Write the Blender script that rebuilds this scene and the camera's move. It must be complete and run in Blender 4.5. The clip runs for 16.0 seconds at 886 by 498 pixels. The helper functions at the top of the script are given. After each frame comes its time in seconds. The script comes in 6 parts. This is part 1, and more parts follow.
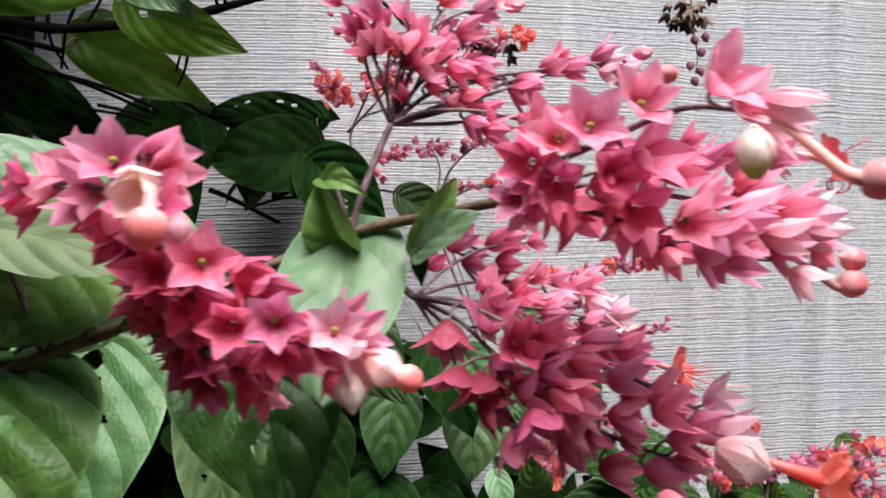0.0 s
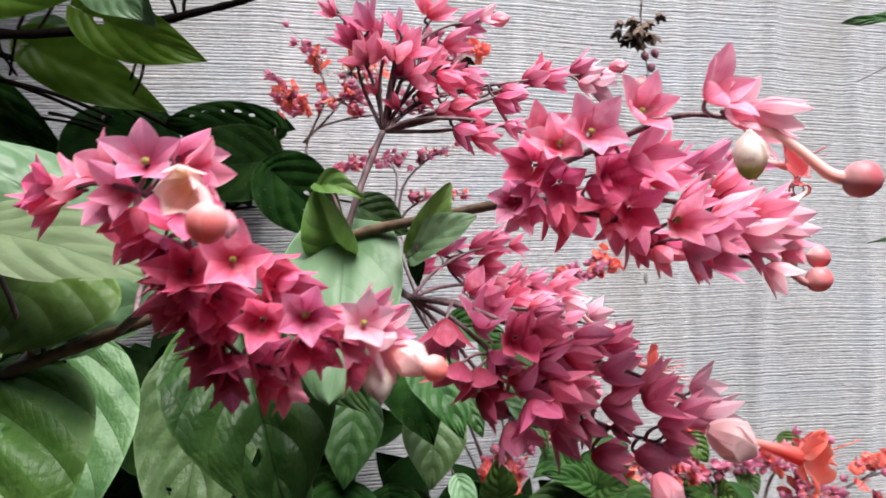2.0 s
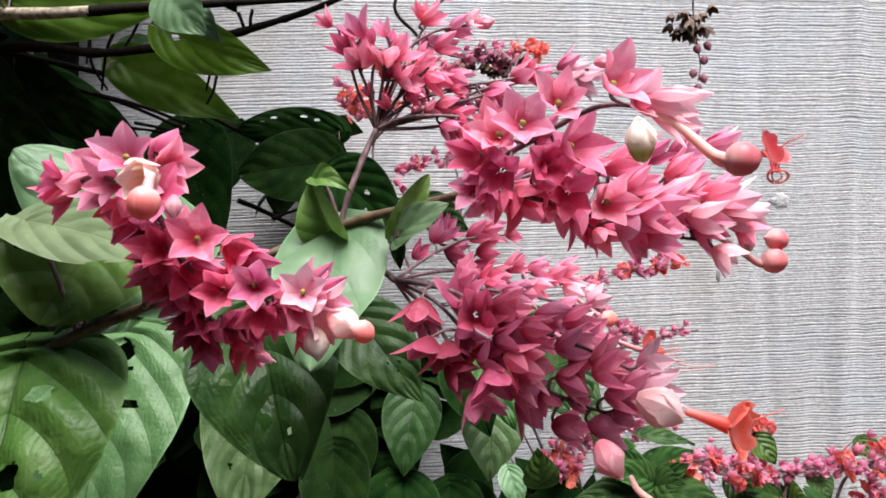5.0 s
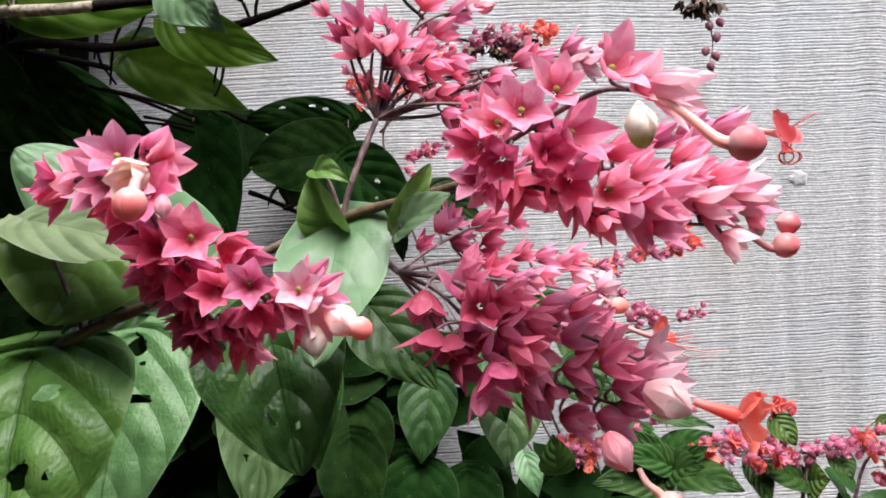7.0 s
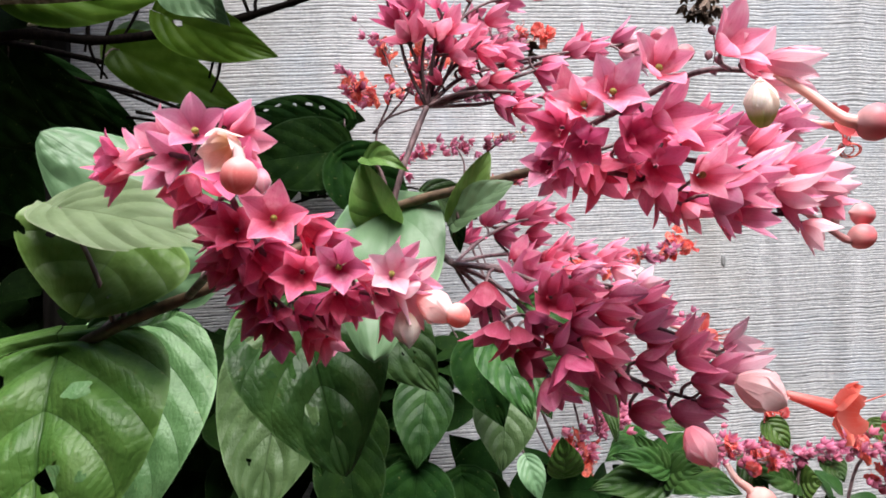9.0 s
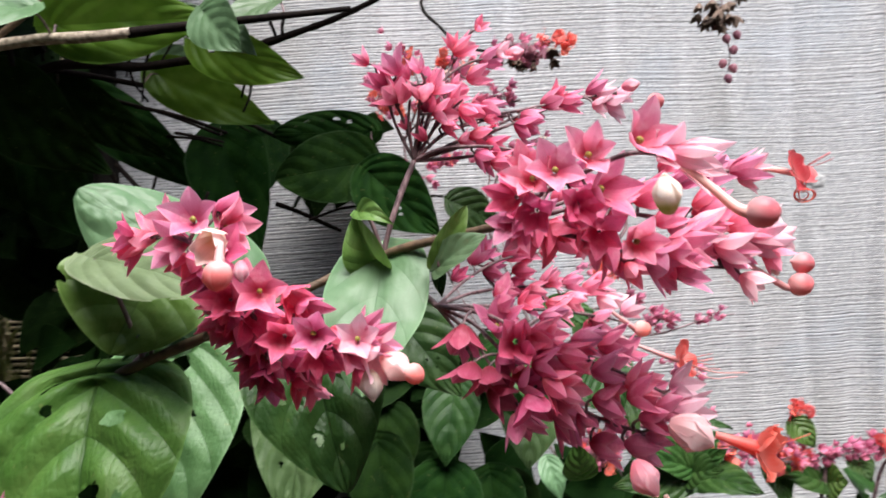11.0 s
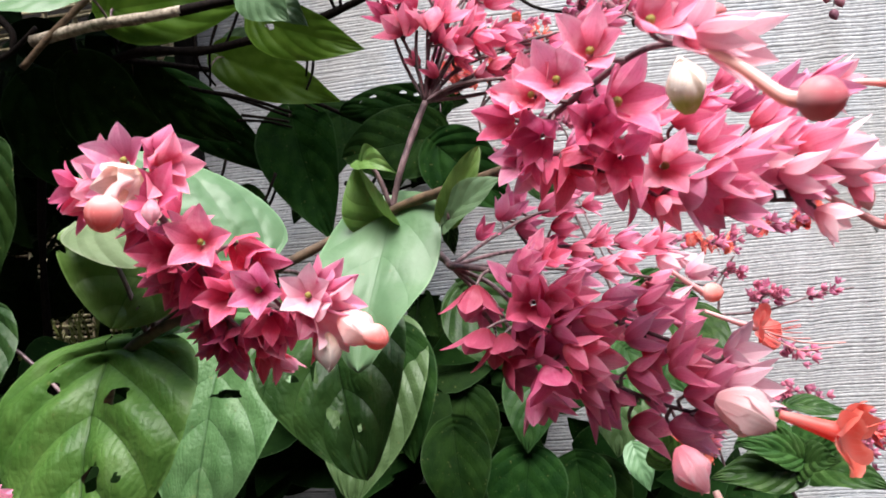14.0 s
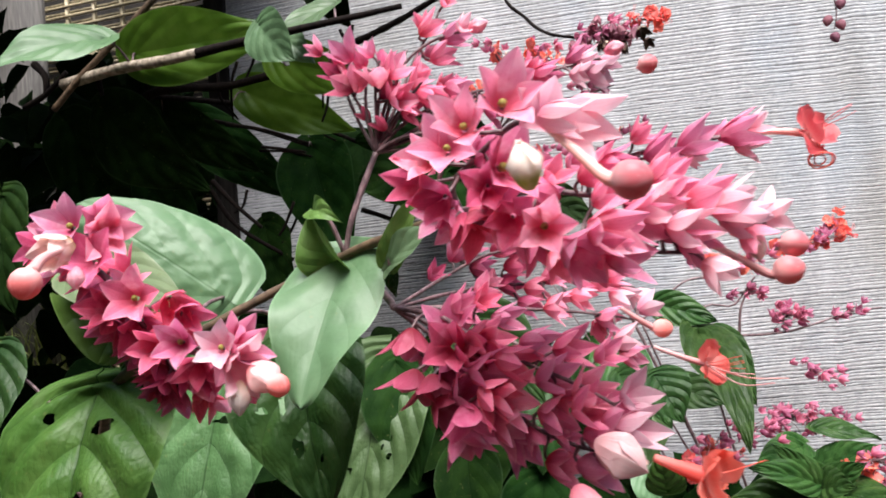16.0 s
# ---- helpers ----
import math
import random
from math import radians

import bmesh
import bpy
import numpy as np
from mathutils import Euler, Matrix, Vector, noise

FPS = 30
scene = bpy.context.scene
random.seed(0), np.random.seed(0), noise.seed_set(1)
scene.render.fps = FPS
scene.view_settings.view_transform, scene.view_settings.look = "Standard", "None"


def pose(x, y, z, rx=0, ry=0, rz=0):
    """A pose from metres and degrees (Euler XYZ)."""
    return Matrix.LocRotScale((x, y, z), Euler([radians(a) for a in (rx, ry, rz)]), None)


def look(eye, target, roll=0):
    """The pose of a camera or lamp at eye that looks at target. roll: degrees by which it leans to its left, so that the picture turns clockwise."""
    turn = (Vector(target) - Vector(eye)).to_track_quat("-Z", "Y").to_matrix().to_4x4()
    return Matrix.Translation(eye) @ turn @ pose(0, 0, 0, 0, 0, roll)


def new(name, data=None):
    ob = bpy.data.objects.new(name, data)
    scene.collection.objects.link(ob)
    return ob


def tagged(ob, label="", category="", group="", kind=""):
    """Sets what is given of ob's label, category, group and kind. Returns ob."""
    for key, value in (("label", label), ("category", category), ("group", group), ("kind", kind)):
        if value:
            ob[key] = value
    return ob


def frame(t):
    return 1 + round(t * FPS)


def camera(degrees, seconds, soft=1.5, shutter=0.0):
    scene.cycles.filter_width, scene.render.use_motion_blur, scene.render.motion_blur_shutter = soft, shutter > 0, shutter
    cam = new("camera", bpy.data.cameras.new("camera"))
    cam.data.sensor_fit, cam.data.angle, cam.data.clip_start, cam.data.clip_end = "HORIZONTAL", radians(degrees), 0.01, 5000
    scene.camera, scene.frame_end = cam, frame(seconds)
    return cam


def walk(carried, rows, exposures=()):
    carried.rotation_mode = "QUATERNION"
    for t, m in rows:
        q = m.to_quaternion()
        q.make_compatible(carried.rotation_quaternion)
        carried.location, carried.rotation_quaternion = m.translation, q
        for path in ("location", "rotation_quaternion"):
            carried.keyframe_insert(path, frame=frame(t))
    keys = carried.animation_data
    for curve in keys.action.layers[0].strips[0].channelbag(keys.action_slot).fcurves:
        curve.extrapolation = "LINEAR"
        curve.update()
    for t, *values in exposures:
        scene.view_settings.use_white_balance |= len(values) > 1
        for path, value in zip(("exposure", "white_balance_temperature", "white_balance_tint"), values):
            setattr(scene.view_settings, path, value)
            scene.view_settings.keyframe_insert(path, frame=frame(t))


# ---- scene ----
cam = camera(64.0, 16.0, soft=1.75, shutter=0.55)
PATH = [
    (0, (0.003, 0.011, 1.302), (0.004, 2.011, 1.321), 0.5),
    (0.5, (-0.042, 0.016, 1.299), (0.084, 2.012, 1.352), 0.5),
    (1, (-0.045, 0.018, 1.299), (0.253, 1.995, 1.349), -0.9),
    (1.5, (-0.07, -0.005, 1.286), (0.248, 1.968, 1.352), -0.1),
    (2, (-0.026, -0.003, 1.296), (0.134, 1.99, 1.35), -0.0),
    (2.5, (0.008, -0.014, 1.303), (0.025, 1.985, 1.359), 0.5),
    (3, (0.028, -0.043, 1.303), (-0.023, 1.956, 1.364), 0.3),
    (3.5, (0.037, -0.039, 1.291), (-0.041, 1.959, 1.329), 0.2),
    (4, (0.033, -0.045, 1.283), (-0.052, 1.952, 1.344), 0.5),
    (6.5, (0.054, -0.032, 1.29), (-0.088, 1.962, 1.32), -1.3),
    (7, (0.048, -0.033, 1.289), (-0.101, 1.962, 1.306), -1.3),
    (7.5, (0.03, -0.028, 1.286), (-0.1, 1.967, 1.314), -1.1),
    (8, (0.017, -0.015, 1.28), (-0.098, 1.982, 1.295), -0.9),
    (10.5, (-0.023, -0.052, 1.29), (-0.021, 1.947, 1.362), -1.2),
    (11, (0.038, -0.066, 1.316), (-0.154, 1.924, 1.318), -1.8),
    (11.5, (0.057, -0.073, 1.309), (-0.294, 1.895, 1.287), -2.8),
    (12, (0.039, -0.057, 1.31), (-0.375, 1.9, 1.283), -2.7),
    (12.5, (0.036, -0.026, 1.3), (-0.368, 1.932, 1.254), -2.3),
    (13, (0.054, 0.005, 1.29), (-0.371, 1.958, 1.24), -3.0),
    (13.5, (0.063, 0.021, 1.285), (-0.389, 1.969, 1.245), -3.2),
    (14, (0.081, 0.008, 1.293), (-0.4, 1.95, 1.273), -3.6),
    (14.5, (0.097, -0.005, 1.296), (-0.428, 1.925, 1.271), -3.6),
    (15, (0.107, -0.001, 1.3), (-0.438, 1.923, 1.279), -3.9),
    (15.5, (0.119, 0.005, 1.307), (-0.456, 1.92, 1.31), -3.8),
    (16, (0.149, -0.001, 1.306), (-0.457, 1.904, 1.337), -4.2),
]
EXPOSURES = [(0.0, 1.27), (0.5, 1.24), (1.0, 1.18), (1.5, 1.20), (2.0, 1.29), (3.0, 1.32), (7.0, 1.37), (8.0, 1.37), (10.5, 1.38), (11.5, 1.40), (12.5, 1.50), (13.5, 1.54), (14.5, 1.46), (16.0, 1.42)]
walk(cam, [(t, look(eye, target, roll)) for t, eye, target, roll in PATH], EXPOSURES)

# ---- world and light ----
world = bpy.data.worlds.new("overcast_sky")
scene.world = world
world.use_nodes = True
wn = world.node_tree.nodes
sky = wn.new("ShaderNodeTexSky")
sky.sky_type, sky.sun_disc = "NISHITA", False
sky.sun_elevation, sky.sun_rotation = radians(66), radians(159)
sky.air_density, sky.dust_density, sky.ozone_density = 1.0, 3.0, 1.0
world.node_tree.links.new(sky.outputs[0], wn["Background"].inputs[0])
wn["Background"].inputs[1].default_value = 0.112
sun_data = bpy.data.lights.new("sun", "SUN")
sun_data.energy, sun_data.angle, sun_data.color = 4.2, radians(42), (1.0, 0.98, 0.97)
sun = new("sun", sun_data)
sun.matrix_world = look((0.7, -1.0, 5.0), (0.1, 0.6, 1.2))


# ---- materials ----
def material(name):
    m = bpy.data.materials.new(name)
    m.use_nodes = True
    return m, m.node_tree.nodes, m.node_tree.links


def mix_color(nodes, links, fac, a, b, blend="MIX"):
    n = nodes.new("ShaderNodeMix")
    n.data_type, n.blend_type = "RGBA", blend
    for socket, value in ((n.inputs[0], fac), (n.inputs[6], a), (n.inputs[7], b)):
        if isinstance(value, (int, float)):
            socket.default_value = value
        elif isinstance(value, tuple):
            socket.default_value = (*value, 1)
        else:
            links.new(value, socket)
    return n.outputs[2]


def math_node(nodes, links, op, a, b=0.0, c=0.0):
    n = nodes.new("ShaderNodeMath")
    n.operation = op
    for socket, value in zip(n.inputs, (a, b, c)):
        if isinstance(value, (int, float)):
            socket.default_value = value
        else:
            links.new(value, socket)
    return n.outputs[0]


def ramp(nodes, links, value, low, high):
    n = nodes.new("ShaderNodeMapRange")
    n.interpolation_type = "SMOOTHSTEP"
    links.new(value, n.inputs[0])
    n.inputs[1].default_value, n.inputs[2].default_value = low, high
    return n.outputs[0]


def noise_tex(nodes, links, scale, detail=3.0, stretch=None):
    n = nodes.new("ShaderNodeTexNoise")
    n.inputs["Scale"].default_value, n.inputs["Detail"].default_value = scale, detail
    co = nodes.new("ShaderNodeTexCoord").outputs["Object"]
    if stretch:
        mp = nodes.new("ShaderNodeMapping")
        mp.inputs["Scale"].default_value = stretch
        links.new(co, mp.inputs[0])
        co = mp.outputs[0]
    links.new(co, n.inputs["Vector"])
    return n.outputs[0]


def thin_surface(nodes, links, color, rough, through_share, height=None, bump=0.3, distance=0.002, gloss=0.28):
    """A leaf or petal: a glossy coat with part of the light coming through."""
    p = nodes["Principled BSDF"]
    links.new(color, p.inputs["Base Color"])
    p.inputs["Roughness"].default_value = rough
    p.inputs["Specular IOR Level"].default_value = gloss
    tr = nodes.new("ShaderNodeBsdfTranslucent")
    links.new(color, tr.inputs[0])
    mx = nodes.new("ShaderNodeMixShader")
    mx.inputs[0].default_value = through_share
    links.new(p.outputs[0], mx.inputs[1])
    links.new(tr.outputs[0], mx.inputs[2])
    links.new(mx.outputs[0], nodes["Material Output"].inputs[0])
    if height is not None:
        b = nodes.new("ShaderNodeBump")
        b.inputs["Strength"].default_value, b.inputs["Distance"].default_value = bump, distance
        links.new(height, b.inputs["Height"])
        links.new(b.outputs[0], p.inputs["Normal"])


def petal_material(name, base, tip, edge, rough=0.55, share=0.45, bump=0.05, lines=0.2, turn=(0.02, 0.7)):
    m, nodes, links = material(name)
    uv = nodes.new("ShaderNodeSeparateXYZ")
    links.new(nodes.new("ShaderNodeTexCoord").outputs["UV"], uv.inputs[0])
    u, v = uv.outputs[0], uv.outputs[1]
    # base to tip: the petal's own gradient, deepened to paint shade inside the cup
    col = mix_color(nodes, links, ramp(nodes, links, v, *turn), base, tip)
    side = math_node(nodes, links, "ABSOLUTE", math_node(nodes, links, "MULTIPLY_ADD", u, 2.0, -1.0))
    rim = math_node(nodes, links, "MULTIPLY", ramp(nodes, links, side, 0.5, 1.0), ramp(nodes, links, v, 0.3, 0.75))
    col = mix_color(nodes, links, math_node(nodes, links, "MULTIPLY", rim, 0.5), col, edge)
    veins = math_node(nodes, links, "PINGPONG", math_node(nodes, links, "MULTIPLY", side, 4.0), 0.5)
    line = math_node(nodes, links, "SUBTRACT", 1.0, ramp(nodes, links, veins, 0.0, 0.16))
    col = mix_color(nodes, links, math_node(nodes, links, "MULTIPLY", line, lines), col, base)
    blotch = noise_tex(nodes, links, 2.2, 4.0)
    col = mix_color(nodes, links, math_node(nodes, links, "MULTIPLY", ramp(nodes, links, blotch, 0.48, 0.72), 0.4), col, edge)
    fine = noise_tex(nodes, links, 14.0, 3.0)
    col = mix_color(nodes, links, math_node(nodes, links, "MULTIPLY", ramp(nodes, links, fine, 0.55, 0.72), 0.25), col, base)
    hsv = nodes.new("ShaderNodeHueSaturation")
    rnd = nodes.new("ShaderNodeObjectInfo").outputs["Random"]
    links.new(math_node(nodes, links, "MULTIPLY_ADD", rnd, 0.36, 0.82), hsv.inputs["Value"])
    links.new(math_node(nodes, links, "MULTIPLY_ADD", rnd, 0.022, 0.489), hsv.inputs["Hue"])
    links.new(col, hsv.inputs["Color"])
    thin_surface(nodes, links, hsv.outputs[0], rough, share, veins, bump, 0.02)
    return m


def leaf_material(name, green, light, vein, rough=0.38, share=0.2, wear=0.35, gloss=0.4, relief=0.55, scars=0.0):
    m, nodes, links = material(name)
    uv = nodes.new("ShaderNodeSeparateXYZ")
    links.new(nodes.new("ShaderNodeTexCoord").outputs["UV"], uv.inputs[0])
    u, v = uv.outputs[0], uv.outputs[1]
    side = math_node(nodes, links, "ABSOLUTE", math_node(nodes, links, "MULTIPLY_ADD", u, 2.0, -1.0))
    rib_map = nodes.new("ShaderNodeUVMap")
    rib_map.uv_map = "ribs"
    rib_uv = nodes.new("ShaderNodeSeparateXYZ")
    links.new(rib_map.outputs[0], rib_uv.inputs[0])
    lane = rib_uv.outputs[1]
    saw = math_node(nodes, links, "PINGPONG", lane, 0.5)
    rib = math_node(nodes, links, "SUBTRACT", 1.0, ramp(nodes, links, saw, 0.0, 0.028))
    mid = math_node(nodes, links, "SUBTRACT", 1.0, ramp(nodes, links, side, 0.0, 0.03))
    rung = math_node(nodes, links, "PINGPONG", math_node(nodes, links, "MULTIPLY_ADD", noise_tex(nodes, links, 60.0, 2.0), 2.2, math_node(nodes, links, "MULTIPLY_ADD", saw, 0.8, rib_uv.outputs[0])), 0.5)
    fine_line = math_node(nodes, links, "SUBTRACT", 1.0, ramp(nodes, links, rung, 0.0, 0.09))
    veins = math_node(nodes, links, "MAXIMUM", math_node(nodes, links, "MAXIMUM", math_node(nodes, links, "MULTIPLY", rib, 0.8), math_node(nodes, links, "MULTIPLY", fine_line, 0.38)), mid)
    net = nodes.new("ShaderNodeTexVoronoi")
    net.feature = "DISTANCE_TO_EDGE"
    net.inputs["Scale"].default_value = 120.0
    links.new(nodes.new("ShaderNodeTexCoord").outputs["Object"], net.inputs["Vector"])
    mesh_lines = ramp(nodes, links, net.outputs[0], 0.0, 0.25)
    tone = noise_tex(nodes, links, 38.0, 4.0)
    col = mix_color(nodes, links, ramp(nodes, links, tone, 0.35, 0.7), green, light)
    # vein tint: the veins' own tone plus painted shade of their sunken creases
    col = mix_color(nodes, links, math_node(nodes, links, "MULTIPLY", veins, 0.6), col, vein)
    pale_rim = tuple(min(0.4, 1.7 * c + 0.02) for c in light)
    col = mix_color(nodes, links, math_node(nodes, links, "MULTIPLY", ramp(nodes, links, side, 0.945, 1.0), 0.5), col, pale_rim)
    spots = noise_tex(nodes, links, 170.0, 2.0)
    col = mix_color(nodes, links, math_node(nodes, links, "MULTIPLY", ramp(nodes, links, spots, 0.68, 0.76), wear), col, (0.16, 0.15, 0.06))
    if scars:
        scar = math_node(nodes, links, "MULTIPLY", ramp(nodes, links, noise_tex(nodes, links, 34.0, 3.0), 0.66, 0.70), scars)
        col = mix_color(nodes, links, scar, col, (0.13, 0.16, 0.085))
    hsv = nodes.new("ShaderNodeHueSaturation")
    rnd = nodes.new("ShaderNodeObjectInfo").outputs["Random"]
    links.new(math_node(nodes, links, "MULTIPLY_ADD", rnd, 0.5, 0.75), hsv.inputs["Value"])
    links.new(math_node(nodes, links, "MULTIPLY_ADD", rnd, 0.03, 0.485), hsv.inputs["Hue"])
    links.new(col, hsv.inputs["Color"])
    # relief: swellings between the side veins, ladder veins across them, a sunken midrib
    swell = math_node(nodes, links, "POWER", math_node(nodes, links, "MULTIPLY", saw, 2.0), 0.6)
    swell = math_node(nodes, links, "MULTIPLY_ADD", math_node(nodes, links, "POWER", math_node(nodes, links, "MULTIPLY", rung, 2.0), 0.5), 0.11, swell)
    lumps = math_node(nodes, links, "MULTIPLY_ADD", mesh_lines, 0.08, math_node(nodes, links, "MULTIPLY", noise_tex(nodes, links, 90.0, 3.0), 0.7))
    height = math_node(nodes, links, "SUBTRACT", math_node(nodes, links, "ADD", swell, lumps), math_node(nodes, links, "MULTIPLY", mid, 0.5))
    thin_surface(nodes, links, hsv.outputs[0], rough, share, height, relief, 0.002, gloss)
    return m


def plain_material(name, a, b, rough, scale, stretch=None, bump=0.4, distance=0.001, spec=0.4):
    m, nodes, links = material(name)
    p = nodes["Principled BSDF"]
    grain = noise_tex(nodes, links, scale, 5.0, stretch)
    broad = noise_tex(nodes, links, scale * 0.13, 3.0, stretch)
    col = mix_color(nodes, links, ramp(nodes, links, grain, 0.3, 0.7), a, b)
    col = mix_color(nodes, links, math_node(nodes, links, "MULTIPLY", ramp(nodes, links, broad, 0.45, 0.7), 0.4), col, a)
    links.new(col, p.inputs["Base Color"])
    p.inputs["Roughness"].default_value = rough
    p.inputs["Specular IOR Level"].default_value = spec
    bm_node = nodes.new("ShaderNodeBump")
    bm_node.inputs["Strength"].default_value, bm_node.inputs["Distance"].default_value = bump, distance
    links.new(grain, bm_node.inputs["Height"])
    links.new(bm_node.outputs[0], p.inputs["Normal"])
    return m


def reed_material():
    m, nodes, links = material("weathered_reed")
    p = nodes["Principled BSDF"]
    island = nodes.new("ShaderNodeNewGeometry").outputs["Random Per Island"]
    fibre = noise_tex(nodes, links, 95.0, 5.0, (1.0, 1.0, 1.5))
    streak = noise_tex(nodes, links, 14.0, 6.0, (1.0, 1.0, 0.06))
    stain = noise_tex(nodes, links, 3.0, 5.0, (1.0, 1.0, 0.5))
    tint = noise_tex(nodes, links, 5.0, 4.0, (1.0, 1.0, 0.7))
    fleck = noise_tex(nodes, links, 210.0, 2.0, (0.45, 1.0, 1.6))
    knot = noise_tex(nodes, links, 60.0, 3.0, (0.6, 1.0, 1.4))
    col = mix_color(nodes, links, ramp(nodes, links, fibre, 0.34, 0.66), (0.279, 0.290, 0.299), (0.391, 0.391, 0.402))
    col = mix_color(nodes, links, math_node(nodes, links, "MULTIPLY", ramp(nodes, links, streak, 0.5, 0.68), 0.6), col, (0.465, 0.465, 0.488))
    col = mix_color(nodes, links, math_node(nodes, links, "MULTIPLY", ramp(nodes, links, stain, 0.48, 0.72), 0.5), col, (0.288, 0.277, 0.256))
    col = mix_color(nodes, links, math_node(nodes, links, "MULTIPLY", ramp(nodes, links, tint, 0.5, 0.7), 0.35), col, (0.307, 0.358, 0.419))
    col = mix_color(nodes, links, math_node(nodes, links, "MULTIPLY", ramp(nodes, links, fleck, 0.60, 0.70), 0.55), col, (0.595, 0.600, 0.614))
    col = mix_color(nodes, links, math_node(nodes, links, "MULTIPLY", ramp(nodes, links, knot, 0.64, 0.72), 0.45), col, (0.158, 0.153, 0.149))
    col = mix_color(nodes, links, math_node(nodes, links, "MULTIPLY", island, 0.16), col, (0.227, 0.213, 0.209))
    links.new(col, p.inputs["Base Color"])
    p.inputs["Roughness"].default_value = 0.75
    b = nodes.new("ShaderNodeBump")
    b.inputs["Strength"].default_value, b.inputs["Distance"].default_value = 0.6, 0.002
    links.new(fibre, b.inputs["Height"])
    links.new(b.outputs[0], p.inputs["Normal"])
    return m


DEEP = petal_material("calyx_crimson_pink", (0.42, 0.030, 0.082), (0.80, 0.145, 0.292), (0.86, 0.34, 0.47))
# darker crimson than DEEP, for some calyces of the lower cluster
WINE = petal_material("calyx_dark_crimson", (0.22, 0.020, 0.045), (0.46, 0.075, 0.155), (0.60, 0.20, 0.30))
PINK = petal_material("calyx_rose_pink", (0.55, 0.060, 0.125), (0.86, 0.31, 0.47), (0.92, 0.60, 0.69))
ROSE = petal_material("calyx_warm_rose", (0.48, 0.038, 0.092), (0.83, 0.215, 0.370), (0.92, 0.50, 0.59))
PALE = petal_material("calyx_pale_pink", (0.74, 0.25, 0.34), (0.88, 0.55, 0.63), (0.92, 0.78, 0.80))
CREAM = petal_material("bud_cream", (0.74, 0.60, 0.44), (0.95, 0.84, 0.78), (0.90, 0.52, 0.54))
GREENCREAM = petal_material("bud_cream_green_base", (0.42, 0.43, 0.11), (0.95, 0.86, 0.82), (0.93, 0.68, 0.66), turn=(0.2, 0.42))
BELL = petal_material("calyx_blush_bell", (0.50, 0.24, 0.12), (0.90, 0.64, 0.62), (0.92, 0.78, 0.76))
BLUSH = petal_material("bud_blush_white", (0.84, 0.46, 0.46), (0.93, 0.74, 0.73), (0.88, 0.44, 0.48))
CORAL = petal_material("corolla_coral", (0.86, 0.50, 0.48), (0.74, 0.185, 0.190), (0.82, 0.38, 0.37), 0.38, 0.3, 0.0, 0.0)
RED = petal_material("corolla_red", (0.82, 0.30, 0.27), (0.80, 0.125, 0.105), (0.86, 0.28, 0.24), 0.45, 0.45)
TUBE = petal_material("corolla_tube", (0.86, 0.55, 0.52), (0.84, 0.42, 0.40), (0.86, 0.6, 0.56), 0.45, 0.3)
YELLOW = petal_material("small_flower_yellow", (0.62, 0.50, 0.06), (0.80, 0.72, 0.10), (0.86, 0.80, 0.30), 0.5, 0.4)
MAUVE = petal_material("small_calyx_mauve", (0.42, 0.07, 0.15), (0.60, 0.19, 0.31), (0.74, 0.40, 0.50))
OVARY = plain_material("ovary_green", (0.20, 0.17, 0.035), (0.34, 0.31, 0.06), 0.45, 300.0)
LEAF = leaf_material("leaf_green", (0.016, 0.046, 0.010), (0.032, 0.074, 0.017), (0.010, 0.028, 0.006), 0.42, 0.16, 0.2, 0.18, 0.9, 0.12)
LIME = leaf_material("leaf_lime_green", (0.080, 0.165, 0.030), (0.120, 0.215, 0.055), (0.052, 0.110, 0.022), 0.42, 0.35, 0.25, 0.3, 0.4, 0.15)
FRESH = leaf_material("leaf_fresh_green", (0.037, 0.080, 0.013), (0.061, 0.112, 0.023), (0.015, 0.037, 0.006), 0.44, 0.2, 0.3, 0.24, 1.0, 0.15)
GREYLEAF = leaf_material("leaf_blue_green", (0.046, 0.094, 0.031), (0.066, 0.122, 0.046), (0.021, 0.048, 0.014), 0.46, 0.15, 0.3, 0.24, 0.9, 0.12)
# near-black copy of the leaf green: deep shade put into the colour
SHADELEAF = leaf_material("leaf_shade_dark", (0.006, 0.018, 0.004), (0.012, 0.031, 0.006), (0.005, 0.014, 0.003), 0.6, 0.05, 0.35, 0.02)
# darker copy of LEAF, shade painted in for leaves further back
DIM = leaf_material("leaf_shaded_green", (0.012, 0.034, 0.008), (0.023, 0.053, 0.013), (0.008, 0.022, 0.005), 0.48, 0.12, 0.35, 0.16, 0.8)
# bright yellow-green paints the glow of leaves lit through from behind
BACKLIT = leaf_material("leaf_backlit_green", (0.065, 0.165, 0.014), (0.100, 0.215, 0.025), (0.085, 0.19, 0.02), 0.42, 0.45, 0.2, 0.2, 0.25)
UNDERLEAF = leaf_material("leaf_underside_pale", (0.165, 0.238, 0.118), (0.205, 0.284, 0.150), (0.15, 0.215, 0.105), 0.5, 0.35, 0.2, 0.25, 0.4, 0.1)
PALELEAF = leaf_material("leaf_pale_grey_green", (0.084, 0.156, 0.072), (0.108, 0.188, 0.092), (0.076, 0.142, 0.064), 0.46, 0.28, 0.2, 0.4, 0.28, 0.05)
GRASS = plain_material("grass_yellow_green", (0.09, 0.12, 0.025), (0.22, 0.24, 0.07), 0.5, 40.0)
STEM = plain_material("stem_purple_brown", (0.062, 0.036, 0.040), (0.22, 0.140, 0.145), 0.5, 220.0, (1, 1, 0.4))
